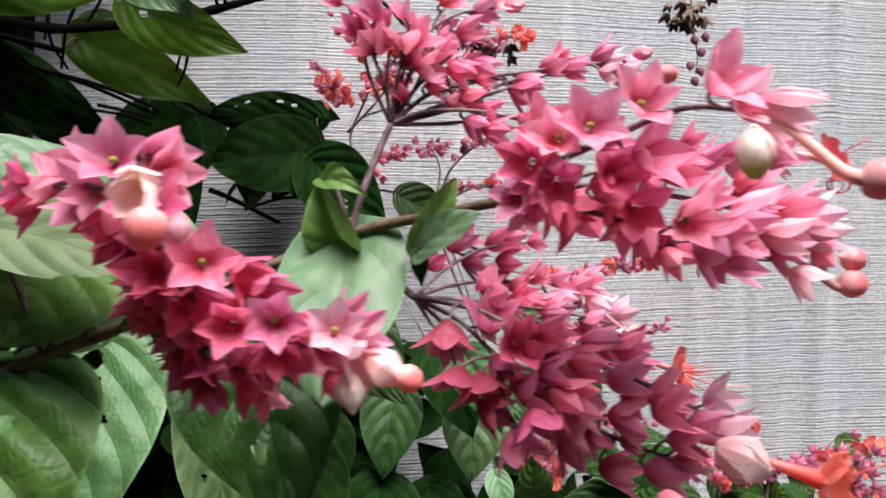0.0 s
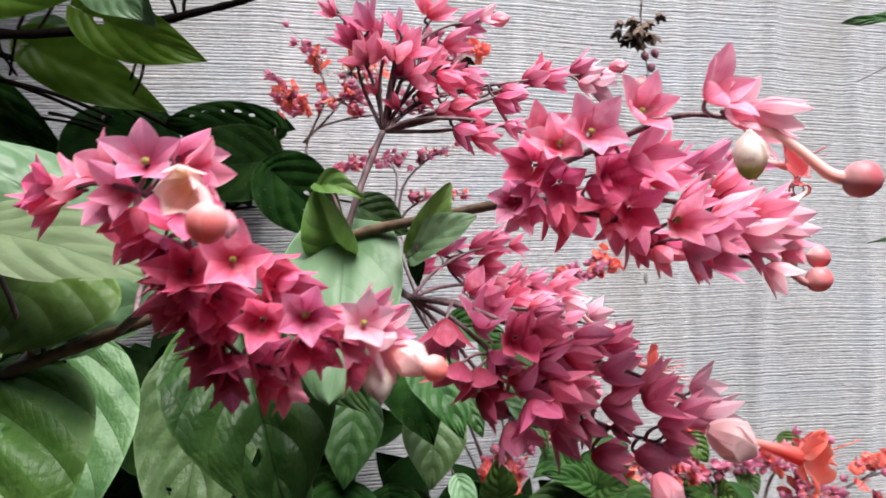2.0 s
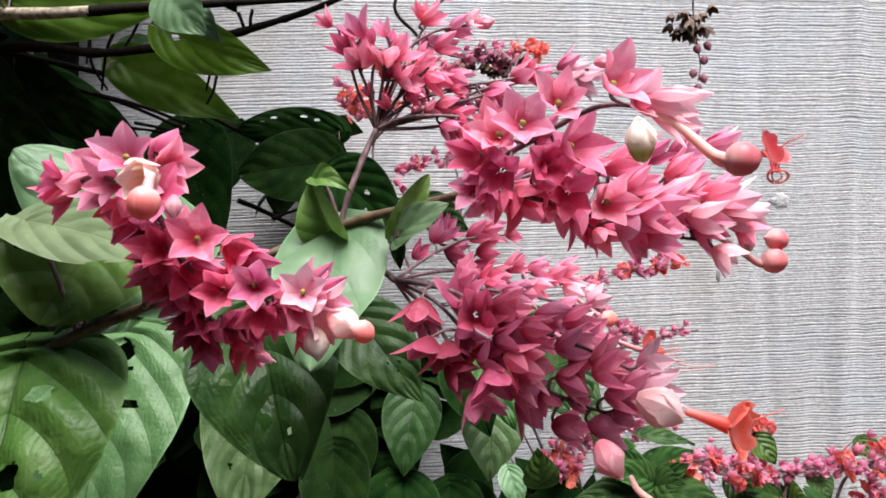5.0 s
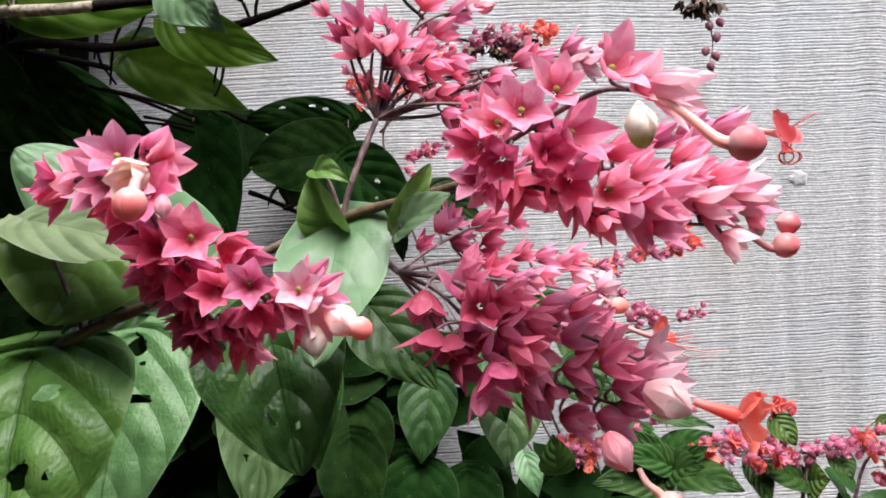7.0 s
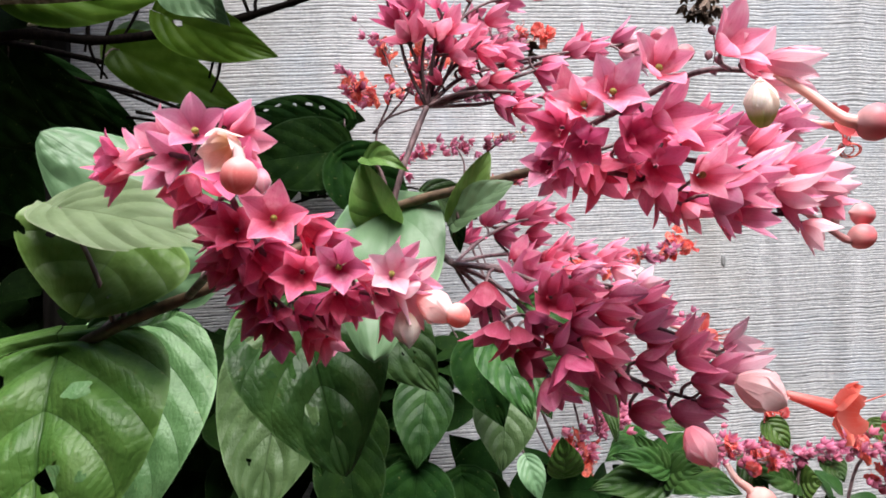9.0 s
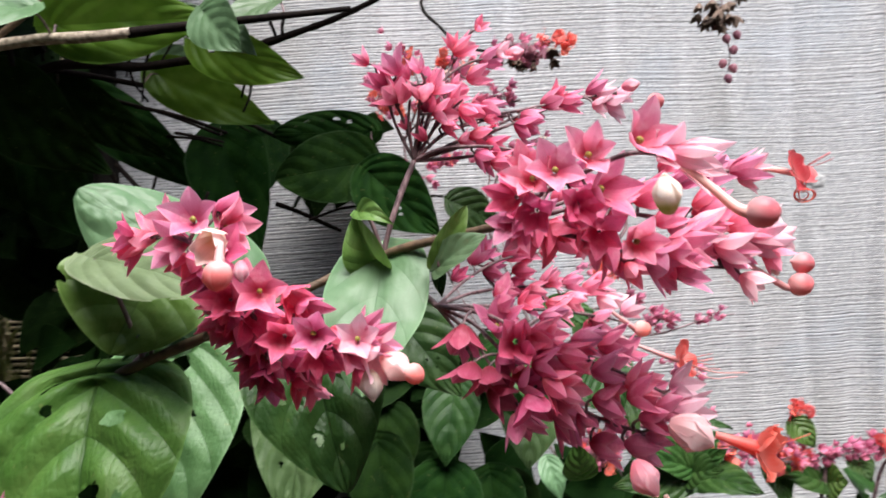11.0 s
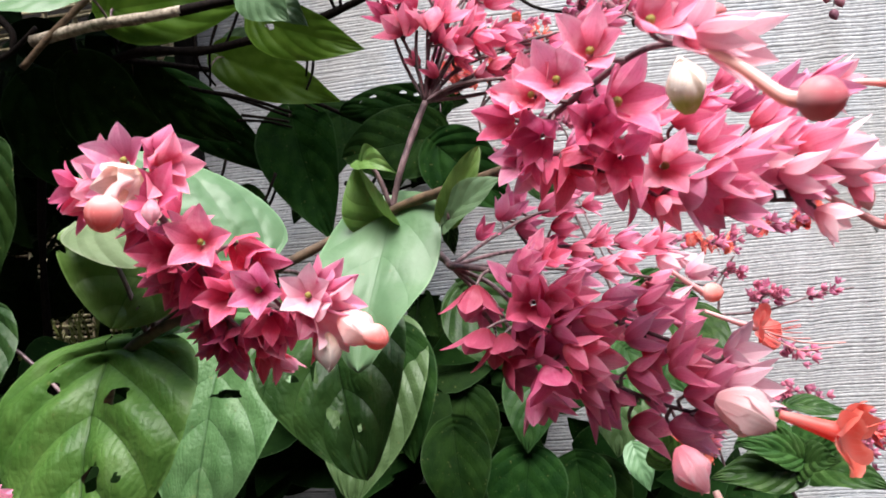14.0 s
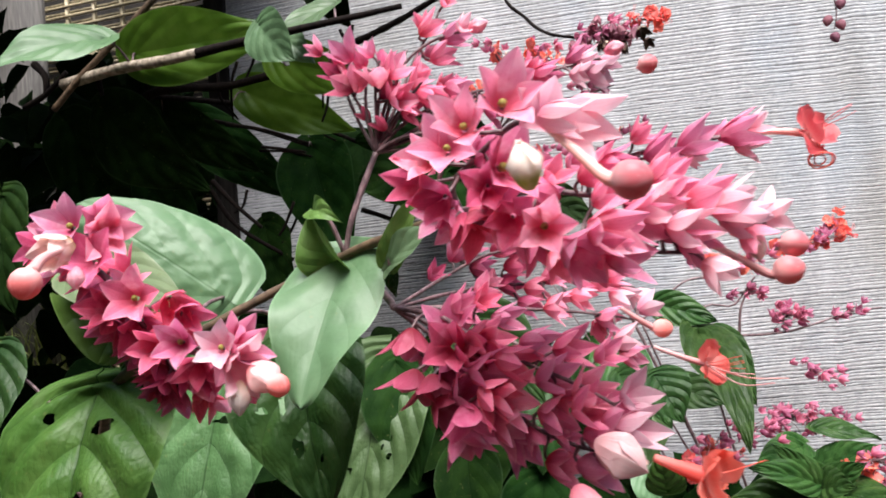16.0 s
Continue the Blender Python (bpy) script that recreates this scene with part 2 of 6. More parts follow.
# stem colour lowered to near black to stand in for shade
SHADESTEM = plain_material("stem_shade_dark", (0.004, 0.003, 0.003), (0.014, 0.010, 0.008), 0.8, 220.0, (1, 1, 0.4), 0.4, 0.001, 0.06)
BARK = plain_material("bark_brown", (0.045, 0.027, 0.016), (0.125, 0.080, 0.046), 0.6, 150.0, (1, 1, 1))
# pale tone paints top light on one length of a branch
LITBARK = plain_material("bark_lit_pale", (0.11, 0.085, 0.06), (0.52, 0.44, 0.34), 0.65, 120.0)
DRY = plain_material("dried_brown", (0.06, 0.038, 0.028), (0.19, 0.125, 0.09), 0.8, 300.0)
DRYPINK = petal_material("dried_mauve", (0.22, 0.08, 0.11), (0.36, 0.15, 0.20), (0.42, 0.24, 0.26))
SOIL = plain_material("soil", (0.025, 0.018, 0.013), (0.06, 0.045, 0.032), 0.9, 30.0, None, 0.8, 0.02)
# near black: stops bounce from the added walls, paints shade on the post
DARKWOOD = plain_material("shade_dark_wood", (0.009, 0.008, 0.007), (0.024, 0.021, 0.019), 0.85, 60.0, (1, 1, 0.1), spec=0.1)
WOOD = plain_material("grey_wood", (0.025, 0.022, 0.020), (0.070, 0.064, 0.057), 0.8, 60.0, (1, 1, 0.1))
BAMBOO = plain_material("bamboo", (0.28, 0.23, 0.14), (0.48, 0.41, 0.27), 0.55, 60.0, (1, 1, 0.2))
WEATHERED = plain_material("frayed_reed", (0.27, 0.27, 0.275), (0.44, 0.44, 0.44), 0.8, 120.0, None, 0.8, 0.003)
STAINED = plain_material("reed_stain", (0.13, 0.13, 0.13), (0.24, 0.24, 0.245), 0.85, 200.0)
REED = reed_material()

# ---- building blocks ----
ORIGIN, LINES, LAST = {}, {}, []
rng = random.Random(7)


def thing(name, place, label, category, group="", kind=""):
    ob = new(name)
    ob.location = place
    ob.empty_display_size = 0.02
    ORIGIN[ob] = Vector(place)
    return tagged(ob, label, category, group, kind)


def under(ob, parent):
    if parent is not None:
        ob.parent = parent
        ob.matrix_parent_inverse = Matrix.Translation(-ORIGIN[parent])
    return ob


def mesh_of(name, bm, *mats):
    me = bpy.data.meshes.new(name)
    bm.to_mesh(me)
    bm.free()
    for m in mats:
        me.materials.append(m)
    me.polygons.foreach_set("use_smooth", [True] * len(me.polygons))
    return me


def part(name, bm, mat, parent, label="", at=None):
    """Links a bmesh in world places as one mesh object under a thing or a part; at: its origin."""
    me = mesh_of(name, bm, mat)
    at = Vector(at) if at is not None else (Vector(me.vertices[0].co) if len(me.vertices) else Vector())
    me.transform(Matrix.Translation(-at))
    ob = new(name, me)
    under(ob, parent)
    ob.matrix_basis = Matrix.Translation(at)
    ORIGIN[ob] = at
    if name in ("stem", "branch", "twig"):
        LINES.setdefault(parent, []).extend(LAST)
    return tagged(ob, label)


def placed(name, me, m, parent, label=""):
    ob = new(name, me)
    under(ob, parent)
    ob.matrix_basis = m
    return tagged(ob, label)


def spline(points, steps=8):
    """A smooth line through the points."""
    p = [Vector(q) for q in points]
    p = [2 * p[0] - p[1], *p, 2 * p[-1] - p[-2]]
    out = []
    for i in range(1, len(p) - 2):
        a, b, c, d = p[i - 1 : i + 3]
        for k in range(steps):
            s = k / steps
            out.append(0.5 * (2 * b + (c - a) * s + (2 * a - 5 * b + 4 * c - d) * s * s + (3 * b - a - 3 * c + d) * s**3))
    return out + [p[-2]]


def tube(bm, points, r0, r1, sides=7, steps=6, knots=0.0):
    line = spline(points, steps)
    uv = bm.loops.layers.uv.verify()
    rings, side = [], None
    for i, q in enumerate(line):
        t = (line[min(i + 1, len(line) - 1)] - line[max(i - 1, 0)]).normalized()
        if side is None:
            side = t.orthogonal().normalized()
        side = (side - t * side.dot(t)).normalized()
        up = t.cross(side)
        s = i / (len(line) - 1)
        r = (r0 + (r1 - r0) * s) * (1 + knots * noise.noise(q * 60))
        rings.append([bm.verts.new(q + r * (math.cos(2 * math.pi * k / sides) * side + math.sin(2 * math.pi * k / sides) * up)) for k in range(sides)])
    for i, (a, b) in enumerate(zip(rings, rings[1:])):
        for k in range(sides):
            f = bm.faces.new((a[k], a[(k + 1) % sides], b[(k + 1) % sides], b[k]))
            for loop, (x, y) in zip(f.loops, ((0, 0), (1, 0), (1, 1), (0, 1))):
                loop[uv].uv = ((k + x) / sides, (i + y) / (len(rings) - 1))
    for ring in (rings[0][::-1], rings[-1]):
        bm.faces.new(ring)
    LAST[:] = line
    return line


def aim(place, way, spin=0.0, size=1.0):
    """A pose with local z along way."""
    q = Vector(way).normalized().to_track_quat("Z", "Y").to_matrix().to_4x4()
    return Matrix.Translation(place) @ q @ Matrix.Rotation(spin, 4, "Z") @ Matrix.Scale(size, 4)


def grid_faces(bm, rows, uv, u_of, v_of, flip=False):
    for i in range(len(rows) - 1):
        for j in range(len(rows[0]) - 1):
            c = ((i, j), (i, j + 1), (i + 1, j + 1), (i + 1, j))
            f = bm.faces.new([rows[a][b] for a, b in (c[::-1] if flip else c)])
            for loop, (a, b) in zip(f.loops, c[::-1] if flip else c):
                loop[uv].uv = (u_of(b), v_of(a))


def lobes(bm, r, opening, count=5, width=1.0, closed=False):
    """A cup of pointed, softly keeled lobes, about 1 long; opening 0: closed bell, 1: flat star."""
    uv = bm.loops.layers.uv.verify()
    S = (0.0, 0.06, 0.14, 0.22, 0.31, 0.40, 0.50, 0.60, 0.70, 0.80, 0.88, 0.95, 1.0)
    HALVES = ((-1.0, -0.66, -0.33, 0.0), (0.0, 0.33, 0.66, 1.0))
    for k in range(count):
        az = 2 * math.pi * k / count + r.uniform(-0.05, 0.05)
        o = min(1.0, max(0.0, opening + r.uniform(-0.16, 0.16)))
        length = r.uniform(0.92, 1.08)
        rad, z, rows, prev = 0.06, 0.0, ([], []), 0.0
        out, side = Vector((math.cos(az), math.sin(az), 0)), Vector((-math.sin(az), math.cos(az), 0))
        bend, ripple = r.uniform(-0.14, 0.14), r.uniform(0.02, 0.07)
        hook = r.uniform(-12, 16)
        cup = None
        for s in S:
            flare = 12 + 52 * o
            if s <= 0.40:
                th = 60 + (flare - 60) * s / 0.40
            else:
                x = (s - 0.40) / 0.60
                th = flare + ((-6 + 90 * o) - flare) * x**0.8 + hook * x * x
            if closed:
                th = 52 - 34 * s / 0.40 if s <= 0.40 else 18 - 84 * ((s - 0.40) / 0.60) ** 0.8
            ds = (s - prev) * length
            rad += ds * math.sin(radians(th))
            z += ds * math.cos(radians(th))
            prev = s
            if s <= 0.40:
                hw = rad * math.tan(math.pi / count)
                cup = hw
            else:
                x = (s - 0.40) / 0.60
                hw = cup * width * (max(0.0, 1 - x) * (1 + 1.5 * x) if closed else 1.06 * max(0.0, 1 - x) ** 0.95 * (1 + 0.80 * x) * (1 - 0.12 * x))
            normal = out * math.cos(radians(th)) - Vector((0, 0, 1)) * math.sin(radians(th))
            mid = out * rad + Vector((0, 0, z))
            keel = 0.28 * min(1.0, s / 0.3) if s <= 0.40 else 0.28 + 0.12 * min(1.0, (s - 0.40) / 0.25)
            lift = max(0.0, s - 0.40)
            for half, us in zip(rows, HALVES):
                half.append([bm.verts.new(mid + side * (u * hw + bend * lift * lift * 1.3) - normal * keel * abs(u) ** 1.15 * hw * (1.25 - 0.6 * o) + normal * ripple * math.sin(6 * s + 2 * u + az) * hw * abs(u)) for u in us])
        for half, us in zip(rows, HALVES):
            grid_faces(bm, half, uv, lambda b: (us[b] + 1) / 2, lambda a: S[a])


def calyx_mesh(opening, seed, mat):
    bm = bmesh.new()
    lobes(bm, random.Random(seed), opening, 5, 1 + 0.32 * opening)
    return mesh_of("calyx", bm, mat)


OPENINGS = (0.08, 0.2, 0.34, 0.5, 0.68, 0.86)
CALYX = {(m, k): [calyx_mesh(o, 10 * n + k, m) for n, o in enumerate(OPENINGS)] for m in (DEEP, ROSE, PINK, PALE, BLUSH, WINE) for k in (0, 1, 2)}


def round_mesh(name, mat, ridges, bulge, profile, sides=20):
    """A turned form with soft ridges; profile rows are (radius, height)."""
    bm = bmesh.new()
    uv = bm.loops.layers.uv.verify()
    rows = []
    for rad, z in profile:
        row = []
        for k in range(sides):
            turn = 2 * math.pi * k / sides
            facet = math.cos(math.pi / ridges) / math.cos(turn % (2 * math.pi / ridges) - math.pi / ridges)
            q = rad * (1 + bulge * (facet - 1))
            row.append(bm.verts.new((q * math.cos(turn), q * math.sin(turn), z)))
        rows.append(row)
    rows = [row + row[:1] for row in rows]
    top = profile[-1][1]
    grid_faces(bm, rows, uv, lambda b: (b * ridges / sides) % 1.0, lambda a: min(1.0, max(0.0, profile[a][1] / top)))
    return mesh_of(name, bm, mat)


def bud_mesh(seed, mat):
    """A swollen bud: five broad lobes that still close over one another."""
    bm = bmesh.new()
    lobes(bm, random.Random(seed), 0.0, 5, 1.25, True)
    return mesh_of("bud", bm, mat)


BUD, GREENBUD, PINKBUD, BLUSHBUD = bud_mesh(4, CREAM), bud_mesh(5, GREENCREAM), bud_mesh(9, PALE), bud_mesh(2, BLUSH)
BULB = round_mesh("corolla_bulb", CORAL, 4, 0.22, ((0.06, -0.1), (0.12, 0.0), (0.34, 0.10), (0.48, 0.28), (0.52, 0.50), (0.46, 0.72), (0.30, 0.90), (0.12, 0.99), (0.005, 1.02)))
bm = bmesh.new()
lobes(bm, random.Random(31), 0.16, 5, 1.75)
BELL_CALYX = mesh_of("calyx", bm, BELL)
SEED = round_mesh("ovary", OVARY, 4, 0.12, ((0.1, 0), (0.34, 0.06), (0.46, 0.25), (0.46, 0.45), (0.34, 0.65), (0.15, 0.76), (0.01, 0.8)), 12)


def red_flower_mesh(seed, mat=RED, long=False, threads=4):
    """An open corolla: five rounded petals, one standing, and curled filaments."""
    r, bm = random.Random(seed), bmesh.new()
    uv = bm.loops.layers.uv.verify()
    for k in range(5):
        az, lean = 2 * math.pi * k / 5 + 0.3 + r.uniform(-0.25, 0.25), r.uniform(0.45, 1.45)
        out, side = Vector((math.cos(az), math.sin(az), 0)), Vector((-math.sin(az), math.cos(az), 0))
        rows = []
        for i in range(7):
            s = i / 6
            w = 0.56 * math.sin(math.pi * (0.06 + 0.86 * s) ** 0.9) ** 0.7
            mid = out * (0.08 + 0.85 * s * math.sin(lean)) + Vector((0, 0, 0.85 * s * math.cos(lean) - 0.25 * s * s))
            rows.append([bm.verts.new(mid + side * w * u + Vector((0, 0, 0.16 * u * u * s + 0.04 * math.sin(7 * s + k)))) for u in (-1, -0.5, 0, 0.5, 1)])
        grid_faces(bm, rows, uv, lambda b: b / 4, lambda a: a / 6)
    for k in range(threads):
        a = r.uniform(0, 6.3)
        if long:
            tube(bm, [(0.04 * math.cos(a), 0.04 * math.sin(a), 0.2), (0.1 * math.cos(a), 0.1 * math.sin(a), 0.9), (0.1 * math.cos(a), 0.15 * math.sin(a), 1.6), (0.05, 0.2 * math.sin(a), 2.3)], 0.022, 0.014, 4, 5)
            continue
        tube(bm, [(0.05 * math.cos(a), 0.05 * math.sin(a), 0), (0.1 * math.cos(a), 0.1 * math.sin(a), 0.5), (0.15 * math.cos(a) + 0.1, 0.2 * math.sin(a), 0.95), (0.3, 0.25 * math.sin(a), 1.3)], 0.02, 0.012, 4, 4)
    return mesh_of("corolla", bm, mat)


FLOWER = [red_flower_mesh(3), red_flower_mesh(8), red_flower_mesh(12, RED, True), red_flower_mesh(15, RED, False, 1)]


def leaf_mesh(length, width, fold=0.15, arch=0.08, heart=0.14, quilt=0.036, wave=0.03, holes=(), mat=LEAF, fine=16, seed=0, point=0.6, curl=0.0, blunt=0.82, slope=0.6, lanes=4.2, pucker=0.0):
    """An oval to heart-shaped blade from (0, 0, 0) along y, face up z. holes: rows of side (-1 to 1), height (0 to 1) and their two radii."""
    bm = bmesh.new()
    uv = bm.loops.layers.uv.verify()
    ribs = bm.loops.layers.uv.new("ribs")
    r = random.Random(seed)
    n_v, n_u = (fine * 2, fine) if not holes else (60, 48)
    ph = r.uniform(0, 6)
    rows, spots = [], []
    for i in range(n_v + 1):
        row, spot = [], []
        for j in range(n_u + 1):
            u, v = 2 * j / n_u - 1, (i / n_v)
            for hu, hv, ru, rv in holes:
                du, dv = (u - hu) / ru, (v - hv) / rv
                d = math.hypot(du, dv)
                edge = 1 + 0.14 * math.sin(3 * math.atan2(dv, du) + 9 * hu + ph) + 0.10 * math.sin(5 * math.atan2(dv, du) + 4 * hv)
                if 0.01 < d and abs(d / edge - 1) < 0.35:
                    u, v = hu + (u - hu) / d * edge, hv + (v - hv) / d * edge
                    u, v = max(-1, min(1, u)), max(0, min(1, v))
            spot.append((u, v))
            shape = math.sin(math.pi * max(0.0, v) ** point) ** blunt * (1 - 0.30 * v**5)
            a = abs(u)
            x = u * width / 2 * shape
            y = length * (v - heart * a**1.6 * (1 - v) ** 4)
            lane = (v - slope * a**1.3 * (1 - 0.35 * v)) * lanes
            z = fold * abs(x) + arch * length * 4 * v * (1 - v) - curl * abs(x) * a * 1.5
            z += quilt * length * abs(math.sin(math.pi * lane)) * min(1, 4 * a) * (1 - a**4) * (1 - v) ** 0.3
            z += wave * length * math.sin(9 * v + ph + (2 if u > 0 else 0)) * a * a
            z += 0.010 * length * noise.noise(Vector((x / length * 9 + seed, y / length * 9, 0)))
            if pucker:
                z += pucker * length * noise.noise(Vector((x / length * 26 + seed, y / length * 26, 3.0)))
            row.append(bm.verts.new((x, y, z)))
        rows.append(row)
        spots.append(spot)
    for i in range(n_v):
        for j in range(n_u):
            c = ((i, j), (i, j + 1), (i + 1, j + 1), (i + 1, j))
            cu, cv = sum(spots[a][b][0] for a, b in c) / 4, sum(spots[a][b][1] for a, b in c) / 4
            if any(math.hypot((cu - hu) / ru, (cv - hv) / rv) < 1 + 0.14 * math.sin(3 * math.atan2((cv - hv) / rv, (cu - hu) / ru) + 9 * hu + ph) + 0.10 * math.sin(5 * math.atan2((cv - hv) / rv, (cu - hu) / ru) + 4 * hv) for hu, hv, ru, rv in holes):
                continue
            f = bm.faces.new([rows[a][b] for a, b in c])
            for loop, (a, b) in zip(f.loops, c):
                loop[uv].uv = ((spots[a][b][0] + 1) / 2, spots[a][b][1])
                loop[ribs].uv = (abs(spots[a][b][0]) * width / 0.011, (spots[a][b][1] - slope * abs(spots[a][b][0]) ** 1.3 * (1 - 0.35 * spots[a][b][1])) * lanes + 20)
    bmesh.ops.delete(bm, geom=[v for v in bm.verts if not v.link_faces], context="VERTS")
    return mesh_of("leaf", bm, mat)


def leaf_pose(base, tip, roll=0.0, face=(0, -1, 0.35)):
    y = (Vector(tip) - Vector(base)).normalized()
    z = Vector(face)
    z = (z - y * z.dot(y)).normalized()
    x = y.cross(z)
    return Matrix.Translation(base) @ Matrix((x, y, z)).transposed().to_4x4() @ Matrix.Rotation(radians(roll), 4, "Y")


def leaf(parent, base, tip, width, roll=0.0, label="", face=(0, -1, 0.35), stalk=None, **shape):
    me = leaf_mesh((Vector(tip) - Vector(base)).length, width, seed=rng.randrange(999), **shape)
    ob = placed("leaf", me, leaf_pose(base, tip, roll, face), parent, label)
    if stalk is None and parent in LINES:
        near_point = min(LINES[parent], key=lambda q: (q - Vector(base)).length)
        if 0.006 < (near_point - Vector(base)).length < 0.15:
            stalk = near_point
    if stalk is not None:
        bm = bmesh.new()
        mid = (Vector(stalk) + Vector(base)) / 2 + Vector((0, 0, 0.008))
        tube(bm, [stalk, mid, base], 0.0018, 0.0013, 6, 4)
        part("leaf_stalk", bm, STEM, parent)
    return ob


# ---- flower clusters ----
TWIGS = {}


def bloom(cluster, bm, rows):
    """Calyces one by one: base, way, length, material and how far each is open; a thin stalk joins it to the nearest branch."""
    for place, way, size, mat, n in rows:
        way = Vector(way)
        base = Vector(place) - way * size * (0.12 if n > 2 else 0.05)
        placed("calyx", CALYX[mat, rng.randrange(3)][n], aim(base, way, rng.uniform(0, 6.3), size), cluster)
        if n > 2 and mat is not DEEP:
            placed("ovary", SEED, aim(base + way * size * 0.09, way, 0, size * 0.19), cluster)
        near_point = min(TWIGS[cluster], key=lambda q: (q - base).length)
        if 0.002 < (near_point - base).length < 0.04:
            tube(bm, [near_point, near_point.lerp(base, 0.6) - way * 0.002, base + way * 0.001], 0.0011, 0.0008, 5, 3)


def spray(cluster, bm, points, count, size=0.024, spread=0.6, stars=(0.1, 0.45), pale=0.8, thick=0.0016, lean=(0, -0.25, 0.05), start=0.1, rich=DEEP, gap=0.006, blush=0.55):
    """A flowering branch: a stalk along the points with calyces in crossed pairs, paler towards its end."""
    line = tube(bm, points, thick, thick * 0.55, 6, 7, 0.2)
    TWIGS.setdefault(cluster, []).extend(line)
    for i in range(count):
        s = start + (1 - start) * (i + rng.uniform(-0.3, 0.3)) / max(1, count - 1)
        s = min(1.0, max(start, s))
        k = min(len(line) - 2, int(s * (len(line) - 1)))
        q = line[k].lerp(line[k + 1], s * (len(line) - 1) - k)
        t = (line[k + 1] - line[k]).normalized()
        side = t.orthogonal().normalized()
        radial = Matrix.Rotation(i * 2.4 + rng.uniform(-0.4, 0.4), 4, t) @ side
        way = (t * rng.uniform(0.55, 0.95) + radial * spread * rng.uniform(0.7, 1.2) + Vector(lean)).normalized()
        base = q + radial * gap * rng.uniform(0.6, 1.3)
        if gap > 0.003:
            tube(bm, [q - t * 0.003, q.lerp(base, 0.5), base + way * 0.001], 0.0009, 0.0007, 5, 2)
        o = 0.18 + rng.uniform(*stars)
        n = min(range(6), key=lambda j: abs(OPENINGS[j] - o))
        mat = PALE if s > pale and rng.random() < 0.8 else (PINK if rng.random() < 0.45 * blush + blush * s else rich)
        placed("calyx", CALYX[mat, rng.randrange(3)][n], aim(base, way, rng.uniform(0, 6.3), size * rng.uniform(0.76, 1.02)), cluster)
    return line


def long_tube(cluster, points, bulb=0.0, flower=0.0, way=None, kind=0, mat=TUBE, thin=0.0013, wide=0.0023):
    """A slender corolla tube that ends in a round bulb or an open flower."""
    bm = bmesh.new()
    line = tube(bm, points, thin, wide, 8, 8)
    part("corolla_tube", bm, mat, cluster)
    end = way or (line[-1] - line[-2])
    if bulb:
        placed("corolla_bulb", BULB, aim(line[-1] - Vector(end).normalized() * bulb * 0.15, end, 0.4, bulb), cluster, "round coral-red unopened corolla")
    if flower:
        placed("corolla", FLOWER[kind], aim(line[-1], end, 0.2, flower), cluster, "open orange-red corolla with curled filaments")


# ---- setting: ground, reed screen, far fence ----
bm = bmesh.new()
rows = [[bm.verts.new((x, y, 0.012 * noise.noise(Vector((x * 2.1, y * 2.1, 0))) if abs(x) < 4 and abs(y) < 4 else 0)) for x in (-60, -12, *[k / 4 for k in range(-16, 17)], 12, 60)] for y in (-60, -12, *[k / 4 for k in range(-16, 17)], 12, 60)]
grid_faces(bm, rows, bm.loops.layers.uv.verify(), lambda b: b, lambda a: a)
ground = part("ground", bm, SOIL, None, at=(0, 0, 0))
tagged(ground, "dark bare garden soil", "ground", kind="structure")

WALL_Y, WALL_LEFT, WALL_RIGHT, WALL_TOP, REED_PITCH = 1.72, -0.98, 2.4, 2.6, 0.0069


def wall_y(x, z):
    """The screen runs slightly away to the right and has soft upright creases."""
    y = WALL_Y + 0.10 * max(0.0, x) ** 1.2 + 0.010 * math.sin(3.1 * x + 0.4) + 0.008 * math.sin(2.3 * z + 1.0)
    for at, wide, deep in ((0.30, 0.05, 0.006), (0.60, 0.03, 0.008), (0.78, 0.02, -0.006), (0.98, 0.025, 0.012), (1.26, 0.03, 0.009), (-0.35, 0.05, 0.006)):
        y -= deep * math.exp(-(((x - at - 0.03 * math.sin(2.6 * z + 9 * at)) / wide) ** 2))
    return y


bm = bmesh.new()
r = random.Random(5)
z0 = 0.0
xs = np.concatenate((np.linspace(WALL_LEFT, 1.4, 360), np.linspace(1.41, WALL_RIGHT, 30)))
while z0 < WALL_TOP:
    rad, ph = 0.49 * REED_PITCH * r.choice((0.72, 0.9, 1.0, 1.1, 1.3)) * r.uniform(0.94, 1.06), r.uniform(0, 9)
    z0 += rad * 1.02
    rows = []
    for x in xs:
        rise = 0.045 * min(x, 0.95) * min(1.0, max(0.0, (1.55 - z0) / 0.4))
        dz = rise + 0.003 * math.sin(2.2 * x + 1.3 * z0) + 0.0016 * math.sin(9 * x + 3 * z0) + 0.0004 * math.sin(11 * x + ph) + 0.0004 * math.sin(37 * x + 2.3 * ph) + 0.0003 * math.sin(93 * x + 5 * ph)
        for at, wide in ((0.52, 0.020), (0.66, 0.016), (0.83, 0.022), (1.02, 0.018), (1.22, 0.026), (0.12, 0.030)):
            shift = (x - at - 0.05 * math.sin(2.1 * z0 + 7 * at)) / wide
            dz += 0.0026 * math.sin(5.3 * z0 + 11 * at) * math.exp(-shift * shift)
        c = Vector((x, wall_y(x, z0), z0 + dz))
        rows.append([bm.verts.new(c + Vector((0, -rad * math.cos(a) * 0.22, rad * math.sin(a)))) for a in (-1.5, -0.8, 0.0, 0.8, 1.5)])
    for a, b in zip(rows, rows[1:]):
        for k in range(4):
            bm.faces.new((a[k], b[k], b[k + 1], a[k + 1]))
    z0 += rad * 1.02
me = mesh_of("wall_north", bm, REED)
